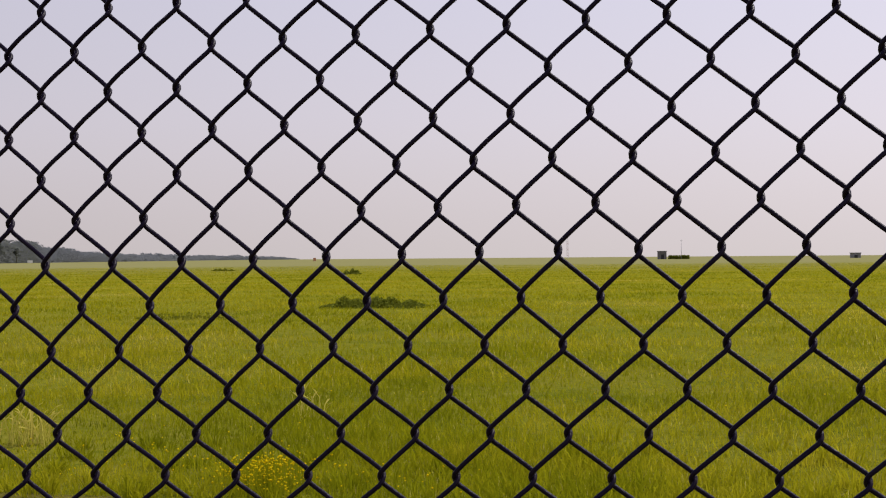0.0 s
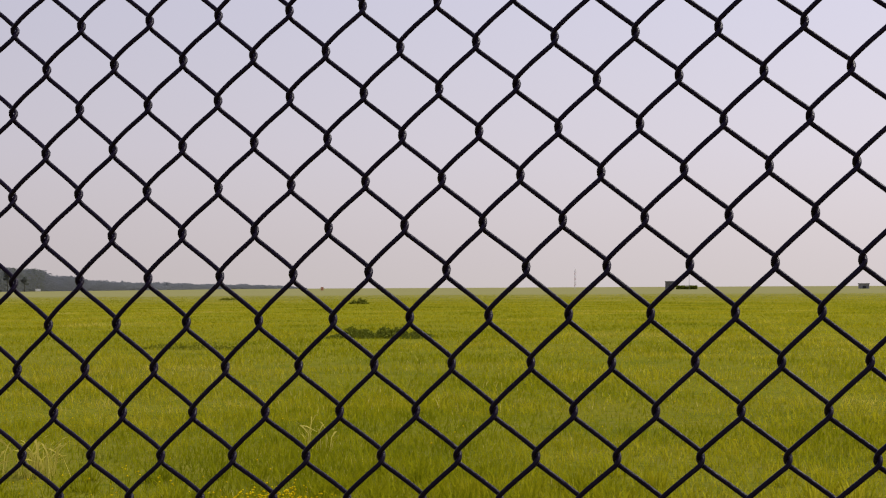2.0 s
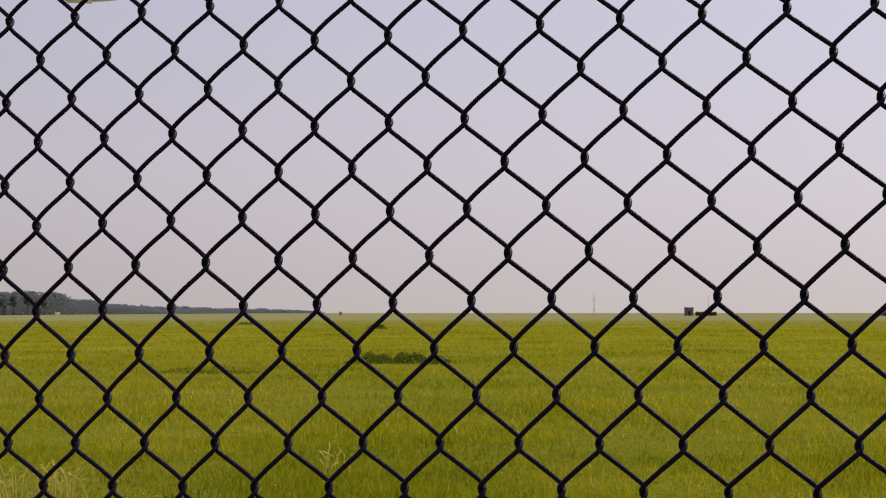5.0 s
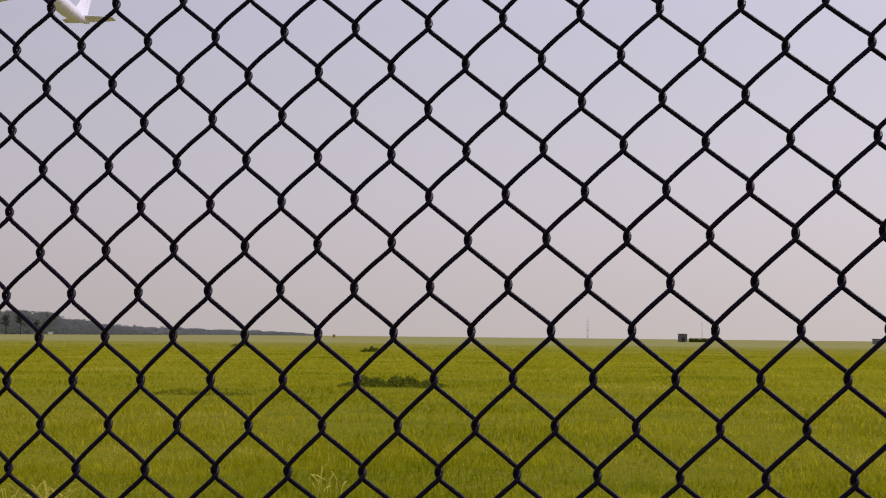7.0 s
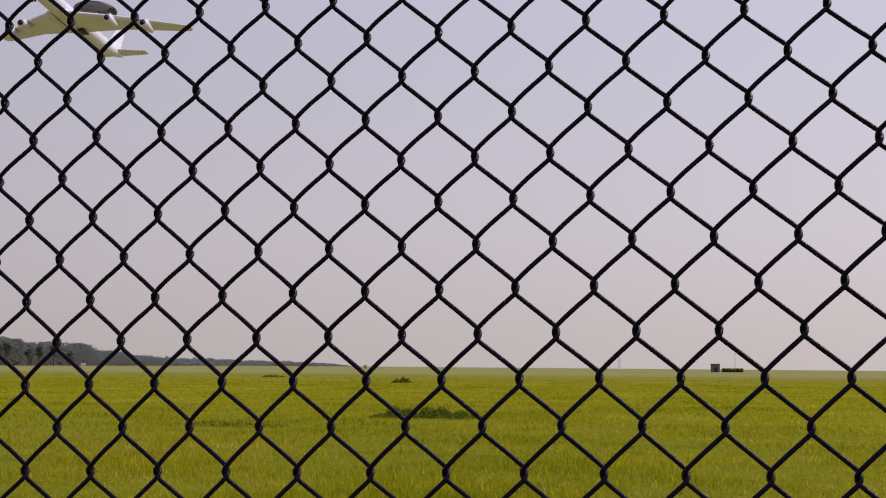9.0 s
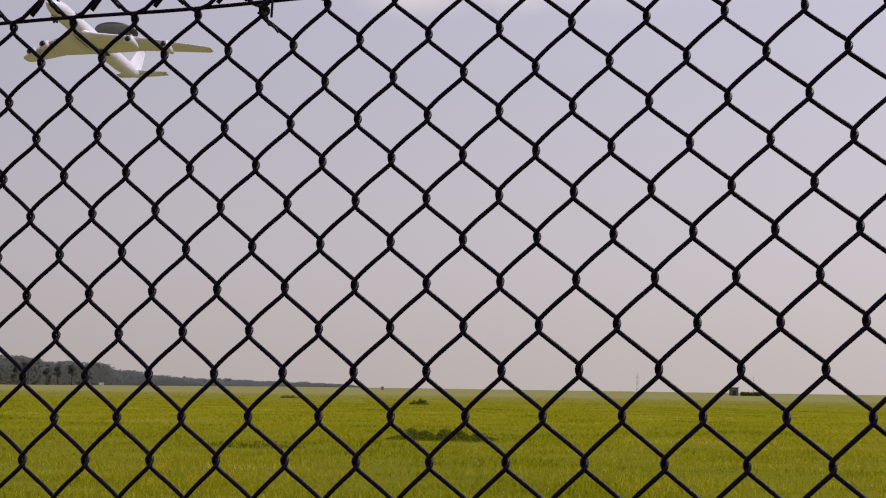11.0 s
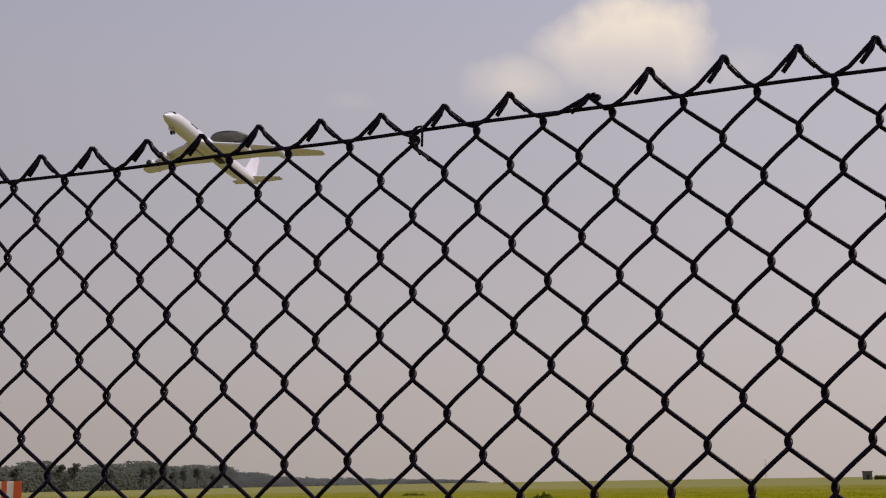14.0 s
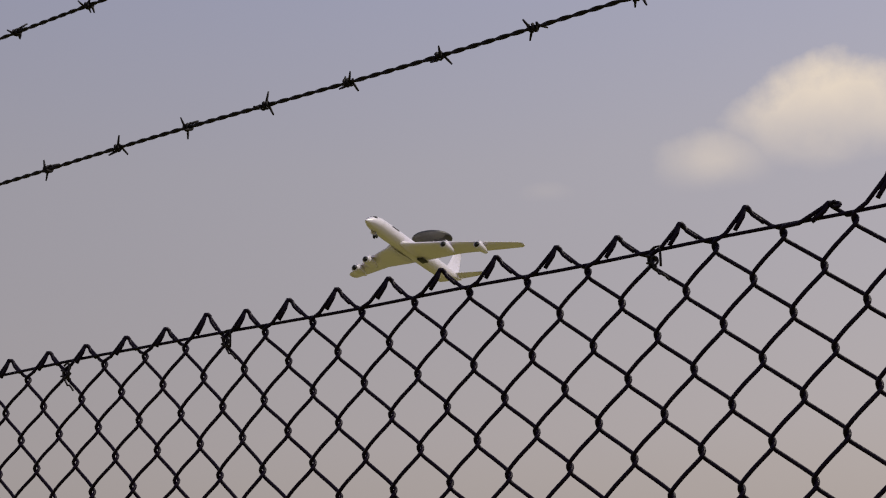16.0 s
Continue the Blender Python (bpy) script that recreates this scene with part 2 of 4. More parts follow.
ASPHALT = material("worn_asphalt", (0.110, 0.086, 0.062), 0.9, spec=0.1, second=(0.155, 0.122, 0.088), scale=0.6, fine=40, bump=0.5, bump_scale=90, coords="World")
FRINGE = material("mown_dry_verge", (0.150, 0.115, 0.030), 0.95, second=(0.090, 0.085, 0.012), scale=1.6, fine=14, spec=0.0, bump=0.5, bump_scale=25, coords="World")
STEEL = material("galvanised_steel", (0.30, 0.30, 0.31), 0.5, 0.8, scale=5, fine=60)
SKIN = material("pale_aircraft_paint", (0.73, 0.69, 0.82), 0.36, second=(0.63, 0.60, 0.71), scale=0.25, fine=2.5, amount=0.8)
DOME_DARK = material("dark_radome_paint", (0.022, 0.021, 0.028), 0.5, second=(0.034, 0.032, 0.040), scale=0.4, fine=3)
DARK = material("dark_opening", (0.012, 0.012, 0.014), 0.6, scale=2, fine=8)
METAL = material("bare_engine_metal", (0.50, 0.48, 0.45), 0.35, 0.9, scale=1, fine=6)
TYRE = material("black_tyre_rubber", (0.02, 0.02, 0.02), 0.85, scale=3, fine=20)
# dark boards, their colour lightened to stand for haze at 700 m
SHED = material("haze_lightened_weathered_boards", (0.115, 0.105, 0.100), 0.9, second=(0.15, 0.14, 0.13), scale=0.4, fine=3)
SHED_ROOF = material("grey_sheet_roof", (0.16, 0.155, 0.15), 0.7, scale=0.4, fine=3)
GREY_HUT = material("pale_grey_plaster", (0.24, 0.23, 0.22), 0.85, scale=0.4, fine=3)
MAST_RED = material("faded_red_paint", (0.36, 0.12, 0.10), 0.6, scale=1, fine=8)
MAST_WHITE = material("weathered_white_paint", (0.62, 0.60, 0.57), 0.6, scale=1, fine=8)
ORANGE = material("orange_red_marker_paint", (0.72, 0.10, 0.015), 0.5, second=(0.58, 0.07, 0.012), scale=2, fine=20)
# orange with the haze of its distance put into the colour
HAZY_ORANGE = material("haze_muted_orange_paint", (0.46, 0.21, 0.10), 0.6, second=(0.40, 0.17, 0.08), scale=2, fine=20)
WHITE = material("white_marker_paint", (0.80, 0.78, 0.72), 0.5, second=(0.66, 0.63, 0.57), scale=2, fine=20)


for m, share in ((BLADE, 0.55), (STRAW, 0.5), (WEED, 0.3), (COARSE, 0.35), (WOODS, 0.5), (OAKS, 0.5), (YELLOW, 0.3)):
    leaf(m, share)


# ---- mesh helpers ----
def mesh_of(name, verts, faces, mat, smooth=True):
    me = bpy.data.meshes.new(name)
    me.from_pydata([tuple(map(float, v)) for v in verts], [], [tuple(map(int, f)) for f in faces])
    me.materials.append(mat)
    if smooth:
        me.shade_smooth()
    me.update()
    return me


def part(name, me, parent, label=""):
    ob = new(name, me)
    ob.parent = parent
    return tagged(ob, label) if label else ob


def merge(pieces):
    """Joins (verts, faces) pieces into one."""
    verts, faces, base = [], [], 0
    for v, f in pieces:
        verts.extend(v)
        faces.extend([tuple(i + base for i in q) for q in f])
        base += len(v)
    return verts, faces


def tube(path, radius, sides=8, cap=True):
    """A round bar along a path; radius is one number or one for each point."""
    p = np.asarray(path, float)
    r = np.broadcast_to(np.asarray(radius, float), (len(p),))
    d = np.gradient(p, axis=0)
    d /= np.linalg.norm(d, axis=1, keepdims=True) + 1e-12
    n = np.cross(d[0], (0.31, 0.77, 0.55))
    n /= np.linalg.norm(n)
    rings = []
    ang = np.arange(sides) * 2 * np.pi / sides
    for k in range(len(p)):
        n = n - d[k] * (n @ d[k])
        n /= np.linalg.norm(n) + 1e-12
        b = np.cross(d[k], n)
        rings.append(p[k] + r[k] * (np.cos(ang)[:, None] * n + np.sin(ang)[:, None] * b))
    verts = np.concatenate(rings)
    faces = []
    for k in range(len(p) - 1):
        for s in range(sides):
            a, c = k * sides + s, k * sides + (s + 1) % sides
            faces.append((a, c, c + sides, a + sides))
    if cap:
        faces.append(tuple(range(sides - 1, -1, -1)))
        faces.append(tuple(range((len(p) - 1) * sides, len(p) * sides)))
    return verts.tolist(), faces


def lathe(profile, sides=24, squash=1.0):
    """A body round the x axis from rows of (x, radius, lift)."""
    ang = np.arange(sides) * 2 * np.pi / sides
    verts, faces = [], []
    for x, r, lift in profile:
        verts += [(x, r * math.cos(a), lift + squash * r * math.sin(a)) for a in ang]
    for k in range(len(profile) - 1):
        for s in range(sides):
            a, c = k * sides + s, k * sides + (s + 1) % sides
            faces.append((a, a + sides, c + sides, c))
    faces.append(tuple(range(sides)))
    faces.append(tuple(range(len(profile) * sides - 1, (len(profile) - 1) * sides - 1, -1)))
    return verts, faces


def block(x0, y0, z0, x1, y1, z1, bevel=0.0):
    bm = bmesh.new()
    bmesh.ops.create_cube(bm, size=1.0)
    for v in bm.verts:
        v.co = Vector(((x0 + x1) / 2 + v.co.x * (x1 - x0), (y0 + y1) / 2 + v.co.y * (y1 - y0), (z0 + z1) / 2 + v.co.z * (z1 - z0)))
    if bevel:
        bmesh.ops.bevel(bm, geom=list(bm.edges), offset=bevel, segments=2, affect="EDGES", profile=0.5)
    bm.verts.index_update()
    out = [tuple(v.co) for v in bm.verts], [tuple(v.index for v in f.verts) for f in bm.faces]
    bm.free()
    return out


# ---- ground ----
EYE = np.array((0.5, -1.1))


def ground_sheet():
    rings = [0.0, 3, 8, 20, 50, 120, 300, 700, 1500, 3000, 4900]
    verts, faces, n = [(0, 0, 0)], [], 64
    for r in rings[1:]:
        verts += [(r * math.cos(2 * math.pi * k / n), r * math.sin(2 * math.pi * k / n), 0) for k in range(n)]
    for k in range(n):
        faces.append((0, 1 + k, 1 + (k + 1) % n))
    for i in range(len(rings) - 2):
        for k in range(n):
            a, b = 1 + i * n + k, 1 + i * n + (k + 1) % n
            faces.append((a, a + n, b + n, b))
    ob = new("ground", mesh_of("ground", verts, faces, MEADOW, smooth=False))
    return tagged(ob, "flat olive-green grass airfield reaching to the horizon", "grass field", kind="structure")


ground_sheet()


def strip(name, y0, y1, z, mat, label, category, wobble):
    """A long strip beside the fence with an uneven edge towards the field."""
    rng = np.random.default_rng(5)
    xs = np.linspace(-40, 40, 321)
    edge = y1 + np.convolve(rng.normal(0, wobble, 331), np.ones(11) / 3.3, "valid")[:321]
    verts = [(x, y0, z) for x in xs] + [(x, e, z) for x, e in zip(xs, edge)] + [(x, y0, -0.05) for x in xs] + [(x, e, -0.05) for x, e in zip(xs, edge)]
    n = len(xs)
    faces = []
    for k in range(n - 1):
        faces += [(k, k + 1, n + k + 1, n + k), (n + k, n + k + 1, 3 * n + k + 1, 3 * n + k), (k + 1, k, 2 * n + k, 2 * n + k + 1)]
    return tagged(new(name, mesh_of(name, verts, faces, mat, smooth=False)), label, category, kind="structure")


strip("road", 2.6, 6.38, 0.012, ASPHALT, "dusty grey-brown asphalt perimeter track inside the fence", "perimeter track", 0.02)
strip("verge", 6.42, 6.92, 0.008, FRINGE, "short dry mown grass verge beside the track", "grass verge", 0.05)


def blades(seed, r0, r1, az0, az1, count, h0, h1, width, lean, y_min=6.88, thin=2.0):
    """Many single grass blades, two bends each, scattered over a wedge of the field."""
    rng = np.random.default_rng(seed)
    r = rng.uniform(r0 ** thin, r1 ** thin, count) ** (1 / thin)
    a = np.radians(rng.uniform(az0, az1, count))
    x, y = EYE[0] - r * np.sin(a), EYE[1] + r * np.cos(a)
    # drifts of taller and thinner growth
    drift = 0.5 + 0.5 * np.sin(x * 0.9 + 1.3 * np.sin(y * 0.7)) * np.sin(y * 0.55 + 0.8 * np.sin(x * 0.45))
    keep = (y > y_min) & (rng.uniform(0, 1, count) < 0.35 + 0.65 * drift)
    x, y, drift = x[keep], y[keep], drift[keep]
    n = len(x)
    away = r[keep]
    h = rng.uniform(h0, h1, n) * (0.6 + 0.6 * drift) * (1.08 - (away / r1) ** 0.34)
    turn, bend = rng.uniform(0, 2 * np.pi, n), rng.uniform(0.1, lean, n) * h
    side = rng.uniform(0, 2 * np.pi, n)
    w = np.maximum(width, 0.0006 * away) * rng.uniform(0.6, 1.4, n)
    dx, dy = np.cos(turn) * w / 2, np.sin(turn) * w / 2
    bx, by = np.cos(side) * bend, np.sin(side) * bend
    z0 = np.zeros(n)
    v = np.stack([np.stack([x - dx, y - dy, z0], 1), np.stack([x + dx, y + dy, z0], 1),
                  np.stack([x + bx * .35 + dx * .75, y + by * .35 + dy * .75, h * .6], 1), np.stack([x + bx * .35 - dx * .75, y + by * .35 - dy * .75, h * .6], 1),
                  np.stack([x + bx, y + by, h], 1)], 1).reshape(-1, 3)
    k = np.arange(n) * 5
    quads = np.stack([k, k + 1, k + 2, k + 3], 1)
    tris = np.stack([k + 3, k + 2, k + 4], 1)
    me = bpy.data.meshes.new("grass")
    me.vertices.add(len(v))
    me.vertices.foreach_set("co", v.ravel())
    loops = np.concatenate([np.concatenate([quads, tris], 1).ravel()])
    me.loops.add(len(loops))
    me.loops.foreach_set("vertex_index", loops.astype(np.int32))
    me.polygons.add(2 * n)
    starts = np.stack([np.arange(n) * 7, np.arange(n) * 7 + 4], 1).ravel()
    me.polygons.foreach_set("loop_start", starts.astype(np.int32))
    me.update(calc_edges=True)
    me.validate()
    return me


me = blades(3, 7.0, 280, -12, 48, 420000, 0.06, 0.22, 0.007, 1.1, thin=0.5)
me.materials.append(BLADE)
tagged(new("grass", me), "long olive-green uncut meadow grass on the airfield", "grass", kind="stuff")
me = blades(5, 7.4, 24, -9, 38, 110000, 0.06, 0.24, 0.0075, 1.2, thin=0.9)
me.materials.append(BLADE)
tagged(new("near_grass", me), "thick tufted olive-green meadow grass by the track", "grass", kind="stuff")
for seed, (r0, r1, count, w) in enumerate(((7.2, 16, 2600, 0.007), (16, 45, 5200, 0.016))):
    me = blades(40 + seed, r0, r1, -10, 40, count, 0.14, 0.34, w, 0.5, 6.95)
    me.materials.append(STRAW)
    tagged(new("seed_stalks", me), "pale straw-coloured seed stalks standing above the grass", "grass", kind="stuff")
me = blades(60, 7.2, 10.5, -9, 42, 42000, 0.03, 0.15, 0.008, 1.2, 6.44)
me.materials.append(BLADE)
tagged(new("verge_grass", me), "short tufts of grass along the edge of the track", "grass", kind="stuff")


me = blades(61, 7.2, 9.4, -9, 42, 15000, 0.07, 0.26, 0.008, 1.3, 6.60)
me.materials.append(BLADE)
tagged(new("verge_tufts", me), "ragged taller tufts hanging over the mown verge", "grass", kind="stuff")


def tussocks(seed, count):
    """Ragged clumps of longer blades that lean out of their middle, thickest beside the track."""
    rng = np.random.default_rng(seed)
    verts, faces = [], []
    for _ in range(count):
        r, a = 7.4 + 4.0 * rng.uniform() ** 1.6, math.radians(rng.uniform(-8, 38))
        cx, cy = EYE[0] - r * math.sin(a), EYE[1] + r * math.cos(a)
        if cy < 6.7:
            continue
        tall, wide = rng.uniform(0.09, 0.20), rng.uniform(0.05, 0.14)
        for _ in range(int(rng.integers(28, 60))):
            turn, out = rng.uniform(0, 2 * math.pi), wide * rng.uniform() ** 0.6
            x, y = cx + out * math.cos(turn), cy + out * math.sin(turn)
            h, lean, w, face = tall * rng.uniform(0.5, 1.0), rng.uniform(0.02, 0.12), rng.uniform(0.003, 0.006), rng.uniform(0, math.pi)
            dx, dy, lx, ly = w * math.cos(face), w * math.sin(face), lean * math.cos(turn), lean * math.sin(turn)
            b = len(verts)
            verts += [(x - dx, y - dy, 0), (x + dx, y + dy, 0), (x + lx * .4 + dx * .8, y + ly * .4 + dy * .8, h * .65), (x + lx * .4 - dx * .8, y + ly * .4 - dy * .8, h * .65), (x + lx, y + ly, h)]
            faces += [(b, b + 1, b + 2, b + 3), (b + 3, b + 2, b + 4)]
    ob = new("tussocks", mesh_of("tussocks", verts, faces, BLADE, smooth=False))
    return tagged(ob, "ragged tussocks of longer green grass beside the track", "grass", kind="stuff")


tussocks(12, 130)


def straw_tuft(x, y, count, spread, seed):
    """A clump of bleached grass stems with nodding heads."""
    rng = np.random.default_rng(seed)
    pieces = []
    for _ in range(count):
        px, py, h = x + rng.normal(0, spread), y + rng.normal(0, spread * 0.6), rng.uniform(0.14, 0.36)
        lx, ly, w, turn = rng.normal(0, 0.07), rng.normal(0, 0.07), rng.uniform(0.003, 0.006), rng.uniform(0, math.pi)
        ax, ay = w * math.cos(turn), w * math.sin(turn)
        mid, head = (px + lx * .5, py + ly * .5, h * .7), (px + lx * 1.2, py + ly * 1.2, h * .95)
        pieces.append(([(px - ax, py - ay, 0), (px + ax, py + ay, 0), (mid[0] + ax, mid[1] + ay, mid[2]), (mid[0] - ax, mid[1] - ay, mid[2]),
                        (head[0] + ax * 1.8, head[1] + ay * 1.8, head[2]), (head[0] - ax * 1.8, head[1] - ay * 1.8, head[2] - .01), (px + lx * 1.7, py + ly * 1.7, h)],
                       [(0, 1, 2, 3), (3, 2, 4, 5), (5, 4, 6)]))
    ob = new("straw_tuft", mesh_of("straw_tuft", *merge(pieces), STRAW, smooth=False))
    return tagged(ob, "bleached straw-coloured tuft of dead grass in the meadow", "grass", kind="stuff")


straw_tuft(-5.25, 9.1, 55, 0.10, 3)
straw_tuft(-5.65, 8.9, 35, 0.10, 6)
straw_tuft(-3.5, 11.2, 18, 0.10, 4)
straw_tuft(2.9, 12.0, 24, 0.14, 5)


def flowers():
    rng = np.random.default_rng(9)
    pieces, stems = [], []
    spots = [(-2.52, 7.26, 0.14, 0.20, 420), (-4.3, 8.4, 0.9, 0.5, 40), (-3.3, 7.4, 0.6, 0.3, 45), (-1.9, 7.15, 0.5, 0.1, 40), (-1.2, 16, 4.0, 2.5, 60), (-5.5, 14, 2.5, 2.5, 60), (1.5, 17, 2.0, 2.0, 25)]
    for cx, cy, sx, sy, count in spots:
        for _ in range(count):
            x, y, z, s = cx + rng.normal(0, sx), cy + rng.normal(0, sy), rng.uniform(0.06, 0.24), rng.uniform(0.005, 0.011)
            if y < 6.9:
                continue
            ring = [(x + s * math.cos(k * 1.2566), y + s * math.sin(k * 1.2566), z + rng.uniform(-.3, .3) * s) for k in range(5)]
            pieces.append((ring + [(x, y, z + s * 0.7), (x, y, z - s)], [(k, (k + 1) % 5, 5) for k in range(5)] + [((k + 1) % 5, k, 6) for k in range(5)]))
            stems.append(([(x - .002, y, 0), (x + .002, y, 0), (x + .0015, y, z - s * .6), (x - .0015, y, z - s * .6)], [(0, 1, 2, 3)]))
    ob = new("wild_flowers", mesh_of("wild_flowers", *merge(pieces), YELLOW, smooth=False))
    tagged(new("flower_stems", mesh_of("flower_stems", *merge(stems), BLADE, smooth=False)), "thin green stems of the yellow wild flowers", "wild flowers", kind="stuff")
    return tagged(ob, "small yellow wild flowers among the grass", "wild flowers", kind="stuff")


flowers()


def leaf_cloud(rng, count, place, size):
    """Loose leaf pieces: place(rng) gives a point, size its half width."""
    verts, faces = [], []
    for _ in range(count):
        c, s = np.asarray(place(rng)), size * rng.uniform(0.6, 1.4)
        u = rng.normal(size=3)
        u /= np.linalg.norm(u)
        v = np.cross(u, rng.normal(size=3))
        v /= np.linalg.norm(v) + 1e-9
        b = len(verts)
        verts += [c - u * s, c + v * s * .6, c + u * s, c - v * s * .6]
        faces.append((b, b + 1, b + 2, b + 3))
    return verts, faces


def weed_patch(x, y, wide, deep, high, count, size, mat, label):
    rng = np.random.default_rng(int(abs(x * 10)))

    def place(g):
        px, py = g.uniform(-wide / 2, wide / 2), g.normal(0, deep / 4)
        top = high * (1 - (2 * px / wide) ** 4) * (0.70 + 0.2 * math.sin(px * 5.3) + 0.2 * math.sin(px * 11.7 + 1)) * math.exp(-(2 * py / deep) ** 2)
        return px, py, 0.02 + g.uniform(0, 1) * top

    thing = new("weed_clump", mesh_of("weed_clump", *leaf_cloud(rng, count, place, size), mat, smooth=False))
    thing.location = (x, y, 0)
    return tagged(thing, label, "weeds", kind="stuff")


weed_patch(-10.6, 39.4, 3.3, 1.3, 0.36, 3400, 0.045, WEED, "dark green clump of tall weeds in the grass field")
weed_patch(-36.0, 123.8, 1.9, 0.9, 0.6, 500, 0.10, WEED, "small dark bush standing alone far out in the field")
weed_patch(-13.5, 31.4, 2.6, 1.2, 0.17, 420, 0.04, COARSE, "low patch of coarse darker weeds in the grass")
weed_patch(-66, 166, 3.2, 1.0, 0.4, 260, 0.12, COARSE, "faint low bush far out in the grass field")


# ---- the fence ----
A, B, TOP = 0.06586, 0.076, 1.95
LEAN, SLOPE, SKEW = -0.1078, 0.0220, -0.0394
WIRE, DEPTH = 0.00206, 0.0036
X_WEST, X_EAST = -2.45, 2.15
# how the mesh has stretched, in mm: columns 10 apart from -30 on, rows 5 apart downwards
STRETCH_X = (
    (3.9, -1.4, 0.1, 1.4, 1.6, 1.5),
    (2.9, -8.9, -0.1, 2.0, 1.9, 1.7),
    (-2.8, -0.9, 7.6, 5.0, 2.6, 1.8),
    (1.4, -0.4, -0.9, 2.0, 2.0, 1.6),
    (-1.3, -2.1, 0.5, -1.6, 0.2, 1.1),
    (0.7, 0.8, -1.1, -0.8, -0.3, 1.1),
    (0.0, 0.2, 0.1, 0.3, 0.4, 0.5),
)
STRETCH_Z = (
    (-4.0, -4.0, -3.6, -2.0, -1.9, -1.9),
    (-2.0, -3.2, -3.7, -2.1, -2.1, -2.0),
    (2.4, -2.7, -3.9, -2.6, -2.4, -2.1),
    (-2.4, -1.0, -1.8, -1.7, -3.1, -2.4),
    (1.1, -1.3, -0.9, -1.4, -3.2, -2.4),
    (0.1, -1.5, -2.3, -3.7, -1.7, -2.4),
    (-0.3, -1.5, -2.0, -2.6, -1.9, -1.6),
)


def stretch(table, i, j):
    a, b = (min(30, max(-30, i)) + 30) / 10, min(25, max(0, -j)) / 5
    m, n = min(5, int(a)), min(4, int(b))
    f, g = a - m, b - n
    return (1 - f) * ((1 - g) * table[m][n] + g * table[m][n + 1]) + f * ((1 - g) * table[m + 1][n] + g * table[m + 1][n + 1])


def mesh_point(i, j):
    """A place on the mesh: half columns i to the east, half rows j above the topmost knots."""
    # the mesh is drawn together past the second tie
    pull = 1 - math.exp((i + 14) / 4.5) if i < -14 else 0.0
    belly = 0.0006 * min(1.2, max(0.0, (14 - i) / 12)) * max(0.0, min(7.0, -j - 9.0)) ** 1.5
    # low down the rows are pushed together and drift east
    belly += 0.0011 * min(1.0, max(0.4, (24 - i) / 18)) * max(0.0, min(8.0, -j - 9.0))
    lift = 0.0014 * max(0.0, min(5.0, -j - 12.5)) ** 1.5
    x, z = (0.001 * stretch(table, i, j) for table in (STRETCH_X, STRETCH_Z))
    return np.array((i * A / 2 + SKEW * j * B / 2 + 0.021 * pull + belly + x, -LEAN * j * B / 2, TOP + j * B / 2 + SLOPE * i * A / 2 + 0.004 * pull + lift + z))


def uneven(i, j):
    """Small sideways drift of a knot, as a hand-stretched mesh has."""
    q = Vector((i * 0.21, j * 0.23, 3.7))
    return np.array((noise.noise(q) * 0.0005, noise.noise(q + Vector((9, 4, 1))) * 0.002, noise.noise(q + Vector((2, 7, 5))) * 0.0005))


def peak_of(p):
    """How far the knuckle above the mesh is shifted: (columns, rows)."""
    if p == 5:
        return 0.36, 0.50
    g = random.Random(p * 77 + 5)
    high = {-17: 0.98, -15: 0.84, -19: 0.80}.get(p, 0.84 + g.uniform(-0.06, 0.06))
    if p > 5:
        return 0.12 + g.uniform(-0.05, 0.05), high + 0.09
    return g.uniform(-0.06, 0.06), high


